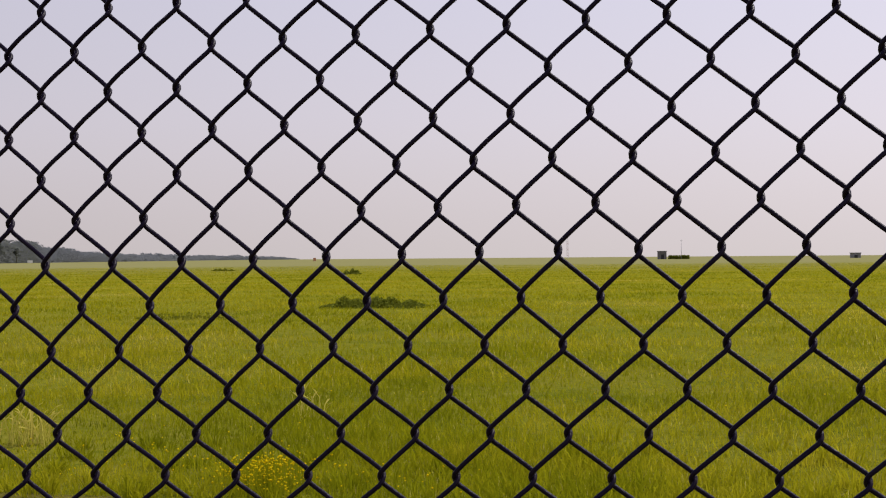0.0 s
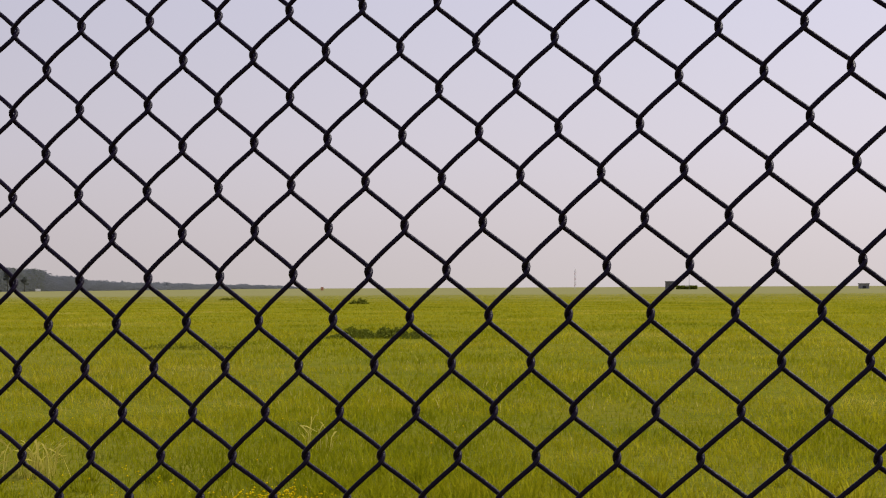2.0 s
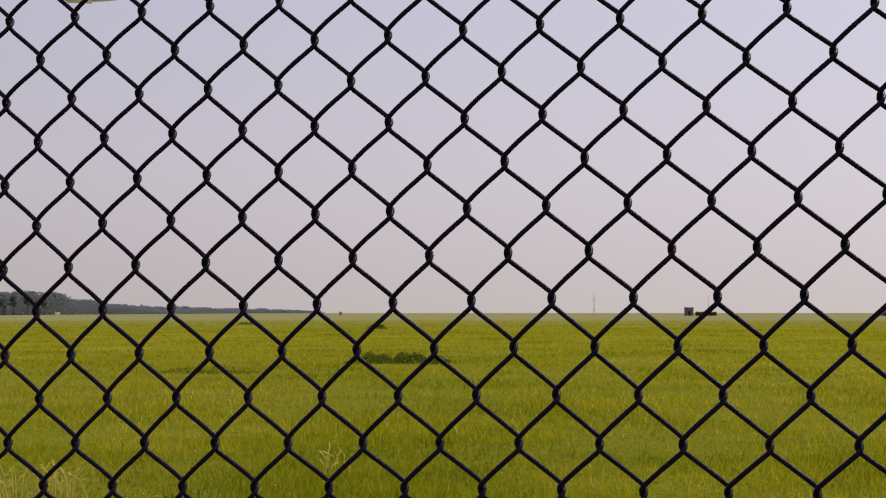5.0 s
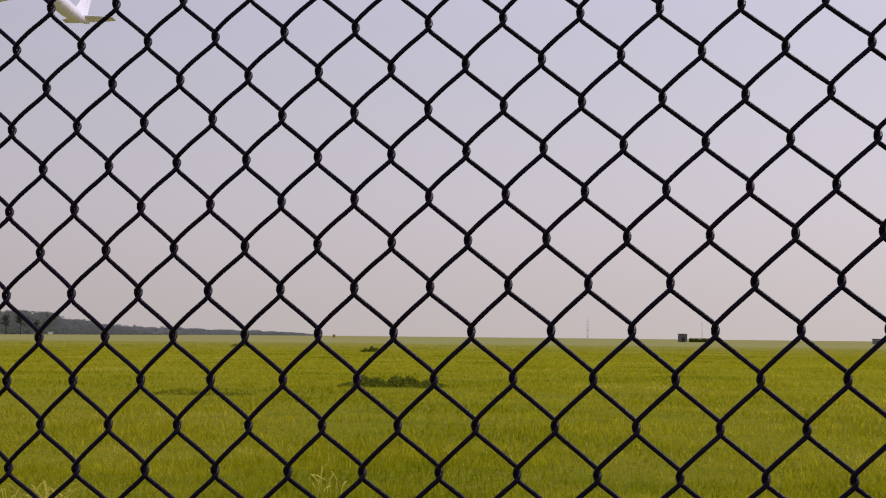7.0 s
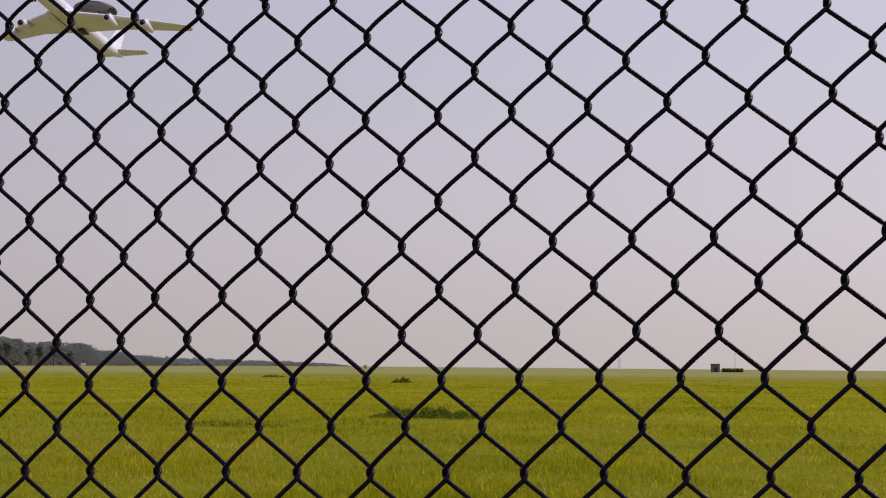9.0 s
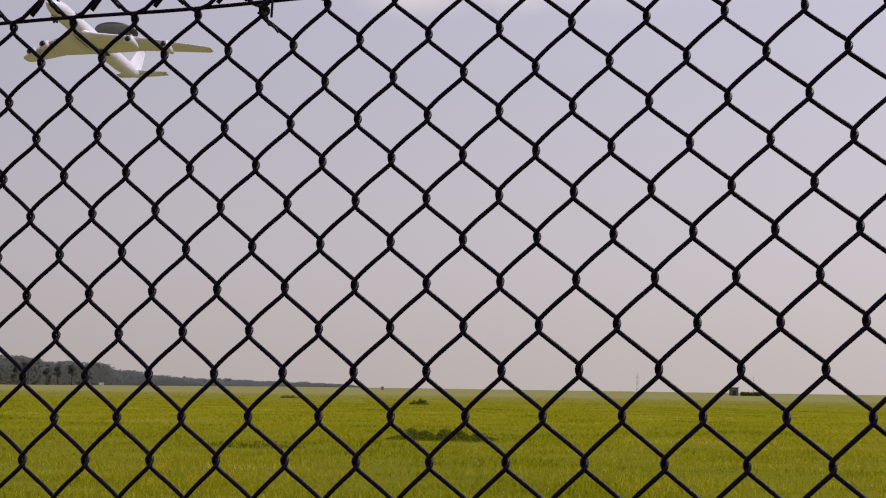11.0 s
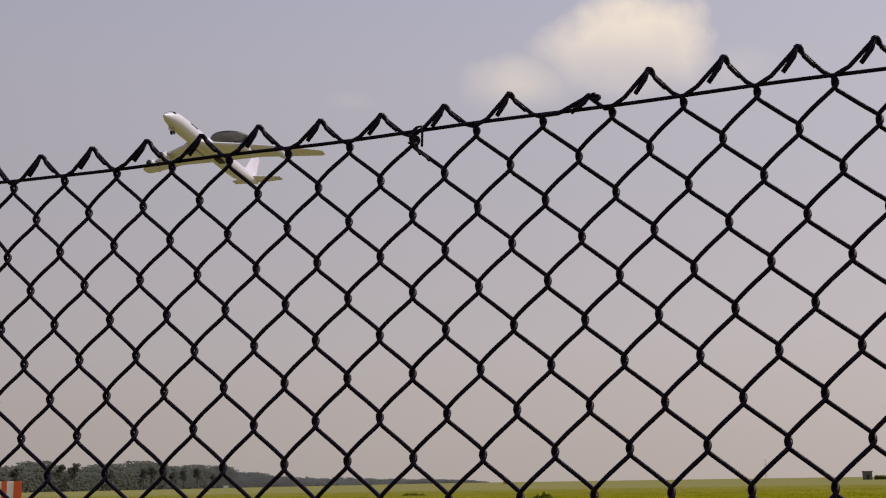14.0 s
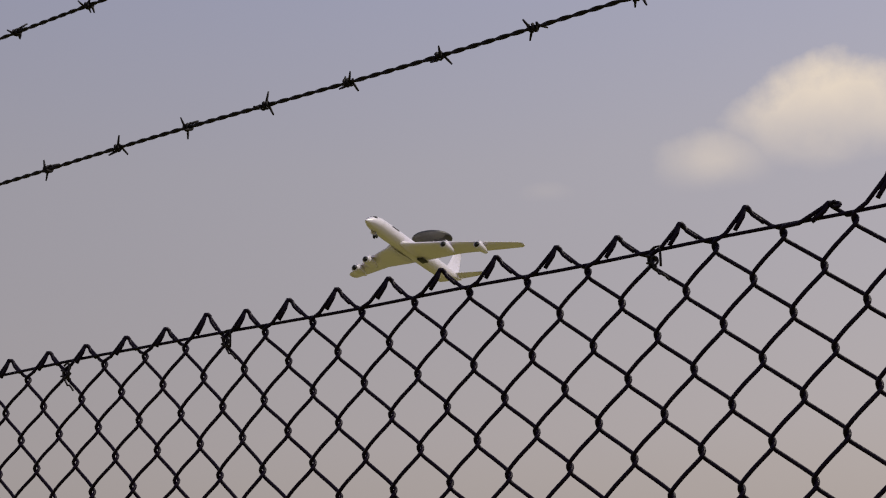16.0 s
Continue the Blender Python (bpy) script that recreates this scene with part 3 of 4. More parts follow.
def woven_wire(c, j_low=-50):
    """One zigzag wire of the mesh: it swings between the half columns c and c + 1, hooked into its neighbours, with its end bent over at the top."""
    pts = []
    r = WIRE
    swing = [j for j in range(j_low, 1)]
    for j in swing:
        left = (j + c) % 2 == 0
        i = c if left else c + 1
        knot = mesh_point(i, j) + uneven(i, j)
        out = -0.0015 if left else 0.0015
        # round the hook: it comes up on one face of the mesh and leaves on the other
        face = DEPTH if left else -DEPTH
        for dz, dx, y in ((-0.0060, -0.8, 1.0), (-0.0036, 0.45, 0.85), (-0.0013, 1.0, 0.35), (0.0013, 1.0, -0.35), (0.0036, 0.45, -0.85), (0.0060, -0.8, -1.0)):
            pts.append(knot + (out * dx, face * y, dz))
        if j < 0:
            # each leg bows upwards and out of the plane of the mesh, fuller near its lower end
            i2 = c + 1 if left else c
            nxt = mesh_point(i2, j + 1) + uneven(i2, j + 1)
            front = -DEPTH if left else DEPTH
            lo, hi = knot + (-0.8 * out, 0, 0.006), nxt + (0.8 * out, 0, -0.006)
            for f, full in ((0.2, 0.8), (0.4, 1.0), (0.6, 0.8), (0.8, 0.4)):
                bow = full * (0.0003 if left else 0.0)
                pts.append(lo * (1 - f) + hi * f + (-bow * 0.6, front * (0.9 + 0.5 * full), bow * 0.8))
    # the end above the topmost knot
    left = c % 2 == 0
    p = c + 1 if left else c
    sx, high = peak_of(p)
    knot = mesh_point(c if left else c + 1, 0)
    peak = mesh_point(p + sx, high)
    body = len(pts) + 3
    if left:
        other = mesh_point(p + 1, 0)
        for f in (0.35, 0.65, 0.9):
            pts.append(knot * (1 - f) + peak * f + (0, -DEPTH * 0.9, 0))
        pts += [peak + (0.0004, -0.003, 0.0012), peak + (0.0016, -0.001, 0.0012), peak + (0.0028, 0.0015, -0.0008)]
        for f in (0.2, 0.36, 0.5):
            pts.append(peak * (1 - f) + other * f + (-0.0012, 0.0018, -0.0006))
    else:
        other = mesh_point(p - 1, 0)
        for f in (0.35, 0.65, 0.9):
            pts.append(knot * (1 - f) + peak * f + (0, DEPTH * 0.9, 0))
        pts += [peak + (-0.0004, 0.003, 0.0014), peak + (-0.0014, 0.0, 0.0012), peak + (-0.0010, -0.003, -0.0012)]
        for f in (0.16, 0.32, 0.47):
            pts.append(peak * (1 - f) + other * f + (0.0020 + f * 0.004, -0.0044, -0.0022 - f * 0.005))
    if p == 5 and left:
        # this one was hammered flat: its end is curled up tight beside the peak
        pts[-3:] = [peak + (0.0062 - 0.0036 * math.cos(a), 0.002 - 0.0010 * a, -0.0016 + 0.0022 * math.sin(a)) for a in np.arange(0.3, 8.2, 0.6)]
    g = random.Random(c)
    rad = np.full(len(pts), r)
    rad[body:] *= 1.12 if not left else 0.92
    rad[body:body + 3] = r * 1.15
    rad[-1] *= g.uniform(0.85, 1.15)
    return tube(pts, rad, 9)


def tension_path(x):
    """The straining wire runs straight, whatever the mesh does."""
    i = x / (A / 2)
    pull = 1 - math.exp((i + 14) / 4.5) if i < -14 else 0.0
    up = 0.21 + 0.015 * math.sin(x * 23) + 0.14 * min(1.0, max(0.0, (-x - 0.1) / 0.5))
    return x, 0.0005 - LEAN * up * B / 2, TOP + up * B / 2 + SLOPE * x + 0.004 * pull


def tie(i, seed):
    """A twist of tying wire that holds the mesh to the straining wire, with two loose ends."""
    g = random.Random(seed)
    c = mesh_point(i, 0.0)
    pts = [c + (0.0042 * math.cos(k * 0.7) + 0.0006 * g.uniform(-1, 1), 0.0066 * math.sin(k * 0.7), 0.010 - k * 0.0008) for k in range(20)]
    pts += [c + (0.0055 + 0.0036 * math.cos(a), -0.0068, -0.001 + 0.0042 * math.sin(a)) for a in np.arange(-1.9, 3.4, 0.5)]
    pts += [c + (0.003 + k * 0.0032, -0.0066, -0.008 - k * 0.0026 + 0.0014 * math.sin(k * 2.3)) for k in range(1, 6)]
    tail = [c + (0.003, -0.006, 0.010), c + (0.007, -0.0068, 0.0120), c + (0.0115, -0.0070, 0.0125), c + (0.0122, -0.0070, 0.006), c + (0.0120, -0.0070, -0.001), c + (0.0116, -0.0070, -0.0075)]
    return merge([tube(pts, 0.0012, 6), tube(tail, 0.0013, 6)])


def fence():
    root = new("chain_link_fence")
    tagged(root, "dark plastic-coated chain-link fence with knuckled top edge standing on the grass", "fence")
    c0, c1 = math.ceil(X_WEST / (A / 2)), math.floor(X_EAST / (A / 2))
    for c in range(c0, c1):
        part("wire", mesh_of("wire", *woven_wire(c), COAT), root)
    part("straining_wire", mesh_of("straining_wire", *tube([tension_path(x) for x in np.linspace(X_WEST - 0.05, X_EAST + 0.05, 260)], 0.0019, 8), COAT), root, "straight dark wire threaded along the top of the mesh")
    for k, i in enumerate((-24, -16, 0, 14)):
        part("tie_wire", mesh_of("tie_wire", *tie(i, k), RUST), root, "twisted loose-ended tying wire")
    # posts carry the mesh and the wires above it
    for x in (X_WEST - 0.03, X_EAST + 0.03):
        foot, head = mesh_point(x / (A / 2), -51.3), mesh_point(x / (A / 2), 17)
        part("post", mesh_of("post", *tube([foot + (0, 0.0, -0.12), foot * .5 + head * .5, head], 0.024, 16), COAT), root, "dark steel fence post")
    return root


fence()


# ---- barbed wire ----
def barb_mesh(seed):
    """Wire wound twice round the strand, four cut points standing out."""
    g = random.Random(seed)
    coil = [(-0.0055 + k * 0.0005, 0.0042 * math.cos(k * 0.62), 0.0042 * math.sin(k * 0.62)) for k in range(23)]
    pieces = [tube(coil, 0.0016, 6)]
    for k in range(4):
        a = k * math.pi / 2 + 0.4 + g.uniform(-0.35, 0.35)
        along = (0.006 if k % 2 else -0.005) + g.uniform(-0.001, 0.001)
        tilt = (0.35 if k % 2 else -0.35) + g.uniform(-0.25, 0.25)
        length = g.uniform(0.011, 0.015)
        way = np.array((tilt, math.cos(a), math.sin(a)))
        way /= np.linalg.norm(way)
        start = np.array((along * 0.7, 0.0035 * math.cos(a + 1.2), 0.0035 * math.sin(a + 1.2)))
        pieces.append(tube([start, start + way * length * 0.5, start + way * length], [0.0016, 0.0015, 0.0010], 6))
    return mesh_of("barb", *merge(pieces), RUST)


BARBS = [barb_mesh(k) for k in range(5)]


def barbed_wire(height, first, gap, seed):
    y = -LEAN * (height - TOP)
    root = new("barbed_wire")
    tagged(root, "dark twisted two-strand barbed wire stretched above the fence", "barbed wire", "strands above the fence")
    xs = np.arange(X_WEST - 0.04, X_EAST + 0.04, 0.0024)
    sag = lambda x: height + 0.018 * x + 0.0015 * math.sin(x * 9 + seed)
    for side in (0, math.pi):
        path = [(x, y + 0.0012 * math.cos(x * 170 + side), sag(x) + 0.0012 * math.sin(x * 170 + side)) for x in xs]
        part("strand", mesh_of("strand", *tube(path, 0.0016, 6), RUST), root)
    g = random.Random(seed)
    k = math.ceil((X_WEST - first) / gap)
    while first + k * gap < X_EAST:
        x = first + k * gap + g.uniform(-0.003, 0.003)
        b = part("barb", BARBS[(k + seed) % 5], root)
        b.matrix_basis = pose(x, y, sag(x), g.uniform(0, 360))
        k += 1
    return root


barbed_wire(2.2355, -0.832, 0.1189, 1)
barbed_wire(2.4645, -0.9244, 0.1355, 2)


# ---- the far edge of the field ----
def bearing(az, r):
    return Vector((EYE[0] - r * math.sin(radians(az)), EYE[1] + r * math.cos(radians(az)), 0))


RUN = np.array((-math.sin(radians(17.8)), math.cos(radians(17.8))))
OFF = np.array((-math.cos(radians(17.8)), -math.sin(radians(17.8))))


def wood_height(s):
    """Old tall trees near by, a step down to younger growth, then an even far edge."""
    h = np.interp(s, (190, 900, 1020, 1085, 1125, 1330, 1430, 2000, 3300, 4200, 4700), (15.5, 14.0, 15.0, 18.0, 14.5, 10.0, 7.6, 8.6, 9.6, 8.0, 2.0))
    return h * (0.94 + 0.46 * noise.noise((s * 0.019, 1.5, 0)) + 0.34 * noise.noise((s * 0.055, 4.5, 0)))


def woods():
    """A long straight wood edge: crowns of loose leaves, denser low down."""
    rng = np.random.default_rng(21)
    # the farther stretches take the leaf colour with more haze in it
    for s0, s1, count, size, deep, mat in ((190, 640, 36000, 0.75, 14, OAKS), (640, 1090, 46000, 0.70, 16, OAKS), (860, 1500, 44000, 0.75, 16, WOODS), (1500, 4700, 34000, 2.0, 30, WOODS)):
        s = rng.uniform(s0, s1, count)
        top = np.array([wood_height(v) for v in s])
        # rounded crowns along the edge
        crown = 0.74 + 0.26 * np.abs(np.sin(s * 0.115 + 2.0 * np.sin(s * 0.041)))
        d = 219 - 0.095 * np.maximum(0, s - 3000) + rng.uniform(0, deep, count)
        z = top * crown * rng.uniform(0, 1, count) ** 0.75
        p = np.stack([EYE[0] + s * RUN[0] + d * OFF[0], EYE[1] + s * RUN[1] + d * OFF[1], z], 1)
        # leaves lie mostly towards the light
        face = np.array((0.45, -0.25, 0.8)) + 0.15 * rng.normal(size=(count, 3))
        u = np.cross(face, rng.normal(size=(count, 3)))
        u /= np.linalg.norm(u, axis=1, keepdims=True)
        v = np.cross(u, face)
        v /= np.linalg.norm(v, axis=1, keepdims=True)
        w = size * rng.uniform(0.6, 1.4, (count, 1))
        q = np.stack([p - u * w, p + v * w * .7, p + u * w, p - v * w * .7], 1).reshape(-1, 3)
        q[:, 2] = np.maximum(q[:, 2], 0.0)
        f = np.arange(count * 4).reshape(-1, 4)
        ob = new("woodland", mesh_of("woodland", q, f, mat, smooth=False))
        tagged(ob, "dark belt of trees with haze-tinted leaves along the far edge of the airfield", "woodland", kind="stuff")


woods()


def tree_kind(seed, high):
    """A tree: tapered trunk, limbs, and a crown of leaf clumps with gaps."""
    rng = np.random.default_rng(seed)
    root = new("tree")
    wood = [tube([(0, 0, -0.2), (0.1, 0, high * .3), (0.0, 0.15, high * .62), (0.2, 0, high * .9)], [high * .022, high * .017, high * .011, high * .003], 8)]
    lumps = []
    for k in range(11):
        a, z = k * 2.4 + rng.uniform(-.4, .4), high * rng.uniform(.35, .85)
        reach = high * rng.uniform(.10, .24) * (1.15 - z / high)* 1.6
        tip = (reach * math.cos(a), reach * math.sin(a), z + high * .08)
        wood.append(tube([(0.05, 0.05, z - high * .08), (tip[0] * .5, tip[1] * .5, z), tip], [high * .008, high * .005, high * .002], 6))
        lumps.append((tip, high * rng.uniform(.07, .13)))
    lumps += [((0, 0, high * .9), high * .09), ((0.3, 0.2, high * .72), high * .14), ((-.3, -.1, high * .55), high * .14)]
    part("trunk", mesh_of("trunk", *merge(wood), BARK), root)

    def place(g):
        c, r = lumps[g.integers(len(lumps))]
        q = g.normal(size=3)
        q *= r * g.uniform(0.4, 1.0) / np.linalg.norm(q)
        return c[0] + q[0], c[1] + q[1], c[2] + q[2] * .8

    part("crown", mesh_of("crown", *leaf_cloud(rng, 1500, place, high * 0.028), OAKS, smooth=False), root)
    return tagged(root, "broadleaf tree with haze-greyed olive leaves in front of the wood edge", "tree", "trees along the wood edge")


def tree_row():
    kinds = [tree_kind(k, h) for k, h in ((1, 13.0), (2, 14.5), (3, 11.0))]
    g = random.Random(4)
    spots = []
    s = 260.0
    while s < 1000:
        spots.append((s, 219 - g.uniform(2, 9)))
        s += g.uniform(22, 70)
    for n, (s, d) in enumerate(spots):
        x, y = EYE + s * RUN + d * OFF
        k = kinds[n % 3]
        m = pose(x, y, 0, 0, 0, g.uniform(0, 360))
        if n < 3:
            k.matrix_basis = m
        else:
            copy_thing(k, m)


tree_row()


def set_down(name, az, r, label, category, group=""):
    root = new(name)
    root.matrix_basis = Matrix.Translation(bearing(az, r)) @ Matrix.Rotation(radians(az), 4, "Z")
    return tagged(root, label, category, group)


def shed(az, r, w, d, h, wall, roof, label, door=True):
    root = set_down("field_shed", az, r, label, "shed")
    part("wall", mesh_of("wall", *block(-w / 2, -d / 2, -0.05, w / 2, d / 2, h, 0.04), wall, smooth=False), root)
    part("roof", mesh_of("roof", *block(-w / 2 - .25, -d / 2 - .25, h, w / 2 + .25, d / 2 + .25, h + .35, 0.05), roof, smooth=False), root)
    if door:
        part("door", mesh_of("door", *block(-w * .1, -d / 2 - .06, 0.02, w * .22, -d / 2 + .02, h * .62, 0.02), DARK, smooth=False), root)
    return root


shed(3.18, 700, 4.6, 4.0, 3.9, SHED, SHED_ROOF, "small dark flat-roofed shed far out on the airfield")
shed(-4.61, 700, 5.2, 3.0, 2.3, GREY_HUT, SHED_ROOF, "low pale grey equipment hut far out on the airfield")


def low_bank(az, r):
    rng = np.random.default_rng(8)
    ob = new("shrub_row", mesh_of("shrub_row", *leaf_cloud(rng, 1800, lambda g: (g.uniform(-5.2, 5.2), g.uniform(-1, 1), g.uniform(0, 1) * (1.5 + 0.5 * math.sin(g.uniform(0, 6)))), 0.4), WEED, smooth=False))
    ob.matrix_basis = Matrix.Translation(bearing(az, r)) @ Matrix.Rotation(radians(az), 4, "Z")
    return tagged(ob, "low dark green row of shrubs beside the far shed", "shrubs")


low_bank(2.48, 699)


def pole(az, r, high):
    root = set_down("antenna_pole", az, r, "thin grey antenna pole beside the far shed", "pole")
    part("shaft", mesh_of("shaft", *tube([(0, 0, -.1), (0, 0, high * .5), (0, 0, high)], [.11, .09, .06], 10), STEEL), root)
    part("crossarm", mesh_of("crossarm", *tube([(-.6, 0, high * .93), (0, 0, high * .93), (.6, 0, high * .93)], .06, 8), STEEL), root)


pole(2.38, 697, 10.2)


def mast(az, r, high):
    """A slim lattice mast with painted bands."""
    root = set_down("lattice_mast", az, r, "slim red and white banded lattice mast on the horizon", "radio mast")
    bays = 7
    for k in range(bays):
        z0, z1 = high * k / bays, high * (k + 1) / bays
        bars = []
        for sx, sy in ((-1, -1), (1, -1), (1, 1), (-1, 1)):
            bars.append(tube([(sx * .45, sy * .45, z0), (sx * .45, sy * .45, z1)], .09, 6))
        for s in (-1, 1):
            bars.append(tube([(-.45, s * .45, z0), (.45, s * .45, z1)], .06, 6))
            bars.append(tube([(s * .45, -.45, z0), (s * .45, .45, z1)], .06, 6))
        part("section", mesh_of("section", *merge(bars), MAST_RED if k % 2 else MAST_WHITE), root)
    part("aerial", mesh_of("aerial", *tube([(0, 0, high), (0, 0, high + 1.4)], .06, 6), STEEL), root)


mast(7.13, 900, 13.2)


def marker_board():
    """The striped orange and white box that marks the runway's end."""
    root = set_down("runway_marker", 38.08, 80, "orange and white striped runway marker box on short legs", "runway marker")
    w, d, z0, z1 = 1.32, 0.7, 0.45, 2.05
    part("box", mesh_of("box", *block(-w / 2, -d / 2, z0, w / 2, d / 2, z1, 0.02), WHITE, smooth=False), root)
    for x0, x1 in ((-0.42, -0.14), (0.22, 0.66)):
        part("stripe", mesh_of("stripe", *block(x0, -d / 2 - .012, z0 + .004, x1, -d / 2 + .02, z1 + .006, 0.003), ORANGE, smooth=False), root, "orange-red painted stripe")
    for x in (-.5, .5):
        for y in (-.25, .25):
            part("leg", mesh_of("leg", *tube([(x, y, -.05), (x, y, z0 + .02)], .03, 8), STEEL), root)


marker_board()


def far_marker(az, r, w, h, mat, label):
    root = set_down("field_marker", az, r, label, "marker")
    part("board", mesh_of("board", *block(-w / 2, -.15, .35, w / 2, .15, .35 + h, 0.04), mat, smooth=False), root)
    for x in (-w * .35, w * .35):
        part("leg", mesh_of("leg", *tube([(x, 0, -.05), (x, 0, .4)], .05, 8), STEEL), root)


far_marker(29.46, 900, 3.2, 1.5, WHITE, "small white marker board in front of the wood edge")
far_marker(17.86, 720, 1.5, 1.7, HAZY_ORANGE, "small haze-muted orange marker far out on the airfield")


# ---- the aircraft ----
def foil(x, y, z, chord, thick, n=9):
    """A closed wing section at one station, nose at x, running aft along the chord."""
    up, low = [], []
    for k in range(n + 1):
        f = (1 - math.cos(math.pi * k / n)) / 2
        t = 5 * thick * (0.2969 * math.sqrt(f) - 0.126 * f - 0.3516 * f ** 2 + 0.2843 * f ** 3 - 0.1015 * f ** 4)
        up.append((x - f * chord, y, z + t * chord * 1.1))
        low.append((x - f * chord, y, z - t * chord * 0.9))
    return up + low[-2:0:-1]


def loft(sections):
    n = len(sections[0])
    verts = [v for s in sections for v in s]
    faces = []
    for k in range(len(sections) - 1):
        for s in range(n):
            a, c = k * n + s, k * n + (s + 1) % n
            faces.append((a, c, c + n, a + n))
    faces += [tuple(range(n)), tuple(range(len(verts) - 1, len(verts) - n - 1, -1))]
    return verts, faces


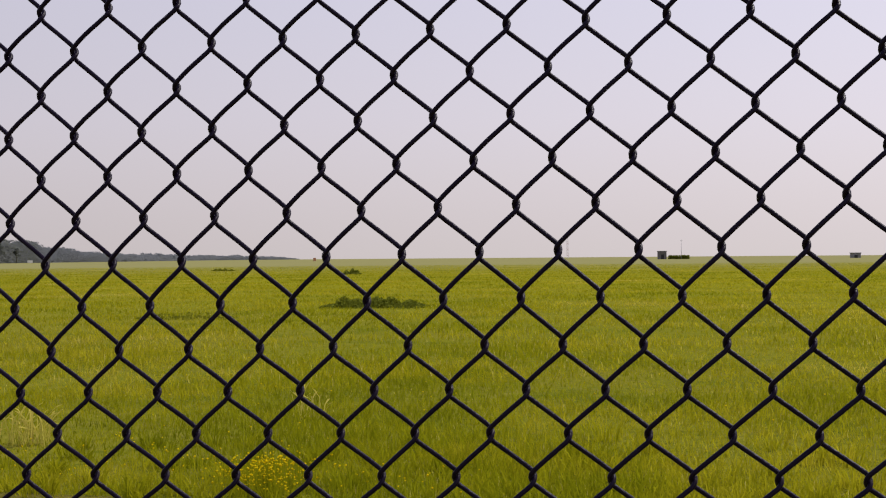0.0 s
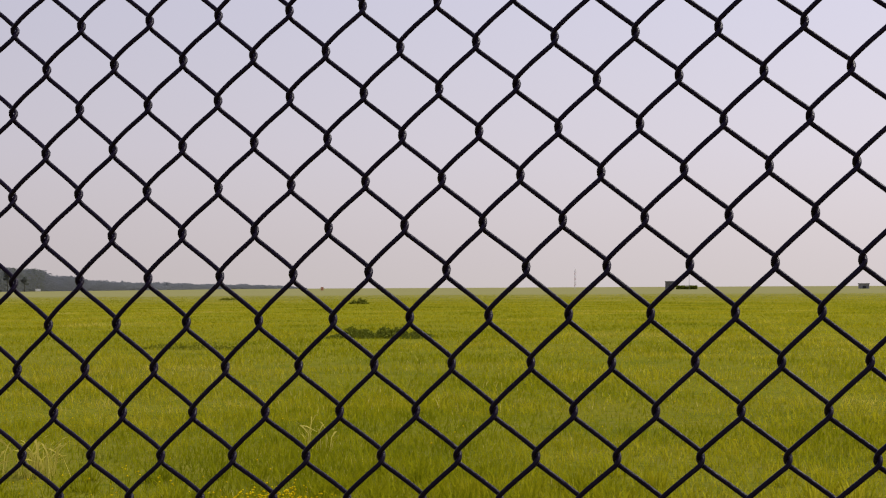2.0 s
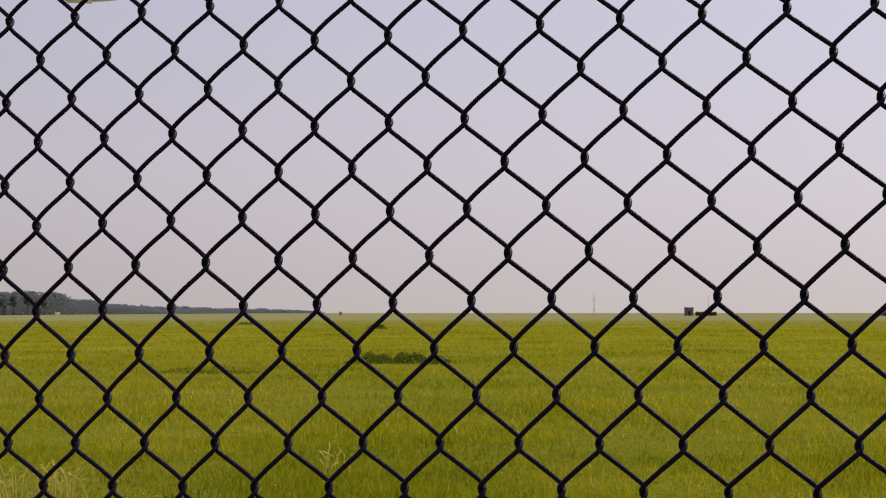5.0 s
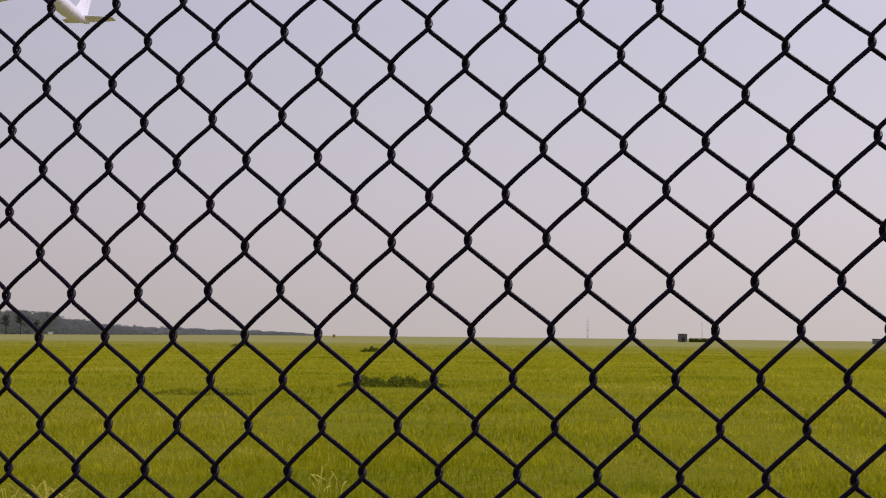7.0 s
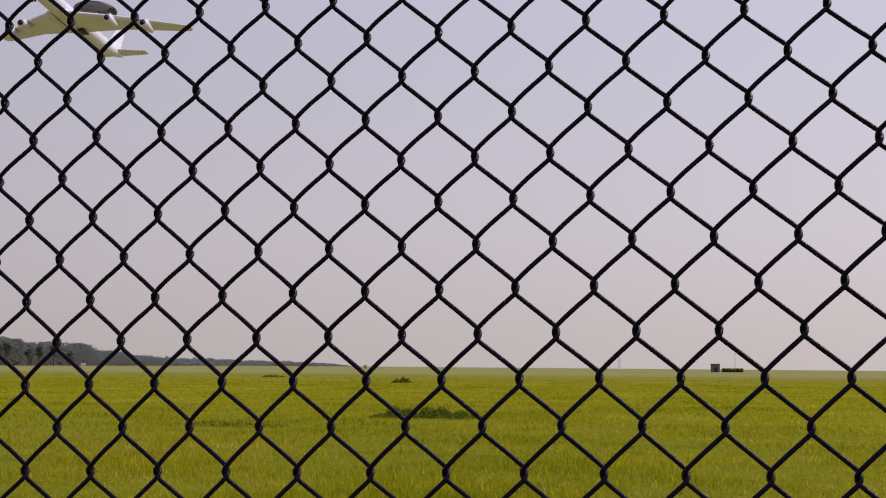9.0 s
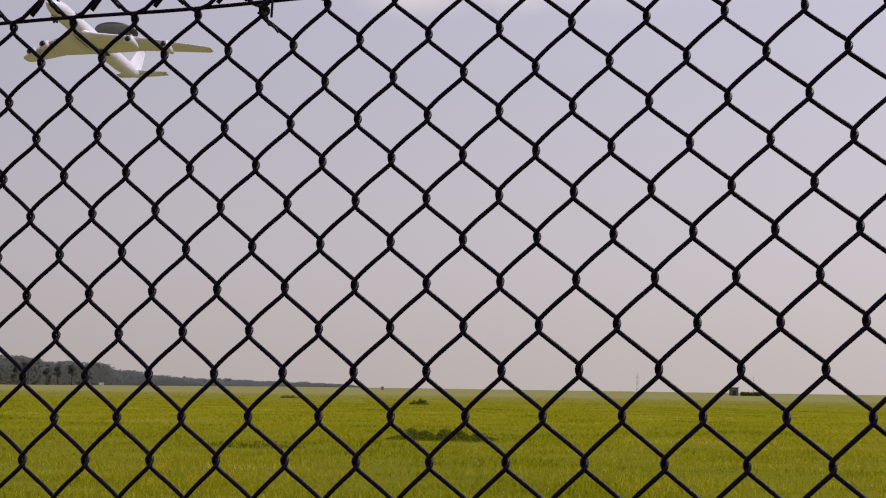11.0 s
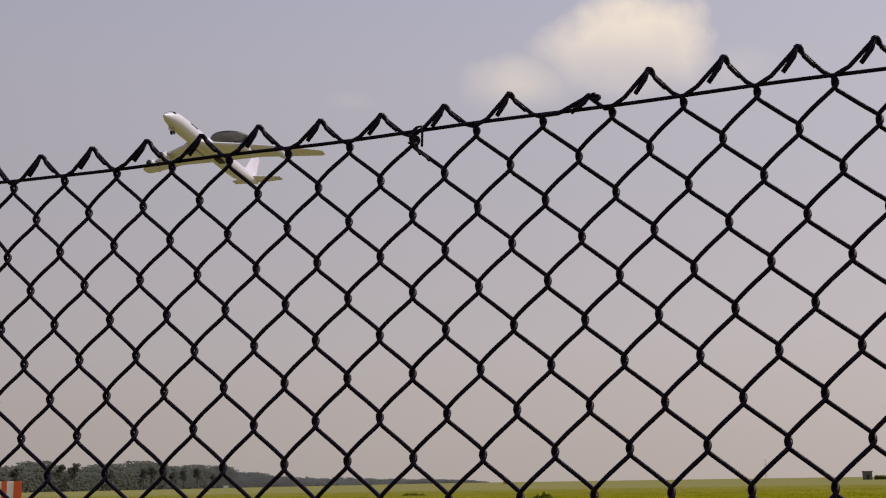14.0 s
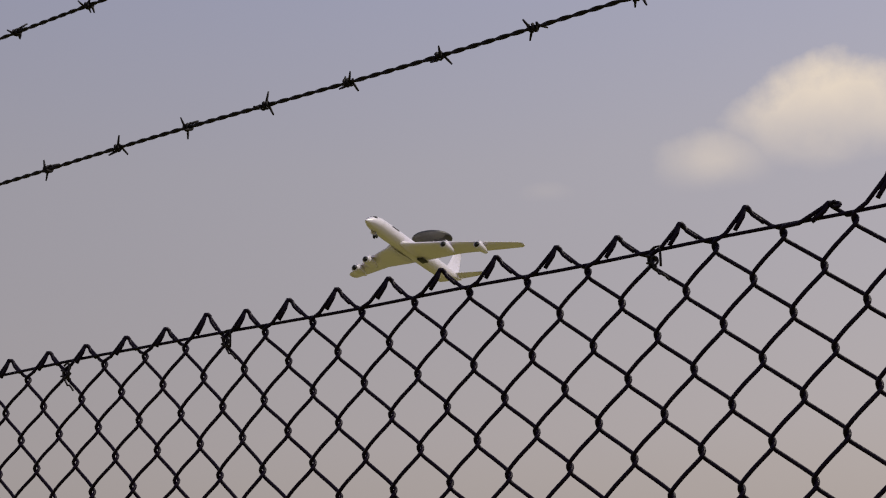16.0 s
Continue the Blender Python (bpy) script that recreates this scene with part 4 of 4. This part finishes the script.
def aircraft():
    """Four swept-wing jet pods, and a rotating radar dome on two struts. x forward, y to port."""
    root = new("radar_aircraft")
    tagged(root, "pale four-engined jet with dark round radar dome climbing in sky", "aircraft")
    hull = [(21.7, .03, -.72), (21.2, .34, -.64), (20.3, .80, -.46), (19.2, 1.28, -.25), (17.8, 1.62, -.08), (16.2, 1.82, 0), (14, 1.88, 0), (8, 1.88, 0), (0, 1.88, 0), (-8, 1.88, 0), (-13, 1.80, .08), (-17, 1.50, .35), (-20, 1.10, .72), (-23, .65, 1.1), (-24.8, .30, 1.4), (-25.2, .08, 1.5)]
    part("fuselage", mesh_of("fuselage", *lathe([(x, r * 0.92, lift) for x, r, lift in hull], 32, 1.04), SKIN), root)
    # flight deck windows
    panes = []
    for a in (-50, -25, 0, 25, 50):
        panes.append(block(18.15 + .35 * math.cos(radians(a)), 1.15 * math.sin(radians(a)) - .24, .78 - .002 * abs(a), 18.95 + .3 * math.cos(radians(a)), 1.15 * math.sin(radians(a)) + .24, 1.03 - .003 * abs(a), .04))
    part("flight_deck_windows", mesh_of("flight_deck_windows", *merge(panes), DARK), root)
    for s, side in ((1, "port"), (-1, "starboard")):
        wing = [foil(8.8, s * 1.0, -1.20, 12.6, .12), foil(6.6, s * 3.2, -1.10, 10.6, .115), foil(2.2, s * 9.0, -.30, 7.9, .10), foil(-3.4, s * 14.8, .60, 5.9, .09), foil(-8.8, s * 20.6, 1.32, 3.6, .085), foil(-10.0, s * 21.4, 1.42, 2.0, .07)]
        part("wing", mesh_of("wing", *loft(wing), SKIN), root)
        tail = [foil(-19.6, s * .5, 1.25, 4.6, .10), foil(-21.9, s * 3.6, 1.66, 3.3, .09), foil(-23.6, s * 5.9, 1.98, 2.1, .08)]
        part("tailplane", mesh_of("tailplane", *loft(tail), SKIN), root)
        for x, y, z in ((4.6, 9.3, -1.75), (-.5, 14.8, -1.05)):
            pod = part("engine", mesh_of("engine", *lathe([(x, .70, z), (x - .12, .80, z), (x - .9, .88, z), (x - 2.2, .86, z), (x - 3.4, .70, z), (x - 4.6, .52, z), (x - 4.9, .42, z)], 22), SKIN), root)
            pod.location = (0, s * y, 0)
            part("intake", mesh_of("intake", *lathe([(x + .03, .60, z), (x + .02, .56, z), (x + .012, .1, z)], 22), DARK), pod, "dark engine intake")
            part("exhaust", mesh_of("exhaust", *lathe([(x - 4.85, .40, z), (x - 5.2, .34, z), (x - 5.7, .06, z)], 18), METAL), pod, "bare metal exhaust cone")
            part("pylon", mesh_of("pylon", *block(x - 4.9, -.12, z + .5, x - 1.3, .12, z + 1.5, .08), SKIN), pod)
        # the wheel bay that is still open after take-off
        if s > 0:
            part("gear_bay", mesh_of("gear_bay", *block(-3.2, s * 1.35 - .75, -2.06, -.4, s * 1.35 + .75, -1.72, .12), DARK), root, "dark open wheel bay")
        strut = [foil(-7.6, s * 1.35, 1.55, 3.4, .16), foil(-8.3, s * .75, 6.0, 2.5, .16)]
        part("dome_strut", mesh_of("dome_strut", *loft(strut), SKIN), root)
    fin = [[(x, z - 2.6, y) for x, y, z in foil(-16.6, 1.6, 2.6, 6.6, .10)], [(x, z - 2.6, y) for x, y, z in foil(-21.8, 7.3, 2.6, 3.4, .09)], [(x, z - 2.6, y) for x, y, z in foil(-22.6, 7.9, 2.6, 2.6, .06)]]
    part("fin", mesh_of("fin", *loft(fin), SKIN), root)
    dome = []
    for k in range(15):
        a = math.pi * k / 14 - math.pi / 2
        dome.append((1.08 * math.sin(a), max(.02, 4.57 * math.cos(a) ** .8), 0))
    v, f = lathe(dome, 48)
    v, f = [(y, z, x) for x, y, z in v], [q[::-1] for q in f]

    def only(chosen):
        """The chosen faces with just the points that they use."""
        used = sorted({i for q in chosen for i in q})
        at = {i: k for k, i in enumerate(used)}
        return [v[i] for i in used], [tuple(at[i] for i in q) for q in chosen]

    mid = [sum(v[i][0] for i in q) / len(q) > 1.4 and sum(v[i][2] for i in q) < 0 and len(q) == 4 for q in f]
    disc = part("radar_dome", mesh_of("radar_dome", *only([q for q, m in zip(f, mid) if not m]), DOME_DARK), root, "dark grey round radar dome")
    disc.location = (-9.6, 0, 6.15)
    part("dome_band", mesh_of("dome_band", *only([q for q, m in zip(f, mid) if m]), SHED_ROOF), disc, "lighter grey underside of the dome")
    part("marking", mesh_of("marking", *block(9.6, 1.42, .60, 12.6, 1.60, 1.0, .04), DOME_DARK), root, "dark grey marking bar on the hull")
    leg = part("nose_gear", mesh_of("nose_gear", *tube([(17.2, 0, -1.4), (17.3, 0, -2.2), (17.35, 0, -2.75)], .12, 10), METAL), root, "lowered nose wheel leg")
    for s in (-.3, .3):
        part("wheel", mesh_of("wheel", *merge([tube([(17.35, s - .13, -2.75), (17.35, s - .08, -2.75), (17.35, s + .08, -2.75), (17.35, s + .13, -2.75)], [.36, .44, .44, .36], 20)]), TYRE), leg, "black nose wheel")
    part("nose_gear_door", mesh_of("nose_gear_door", *block(16.2, -.62, -2.3, 18.2, -.56, -1.35, .02), SKIN), root)
    root.matrix_basis = pose(-142.27, 243.33, 72.05, 1.13, -7.50, 274.43)
    return root


aircraft()
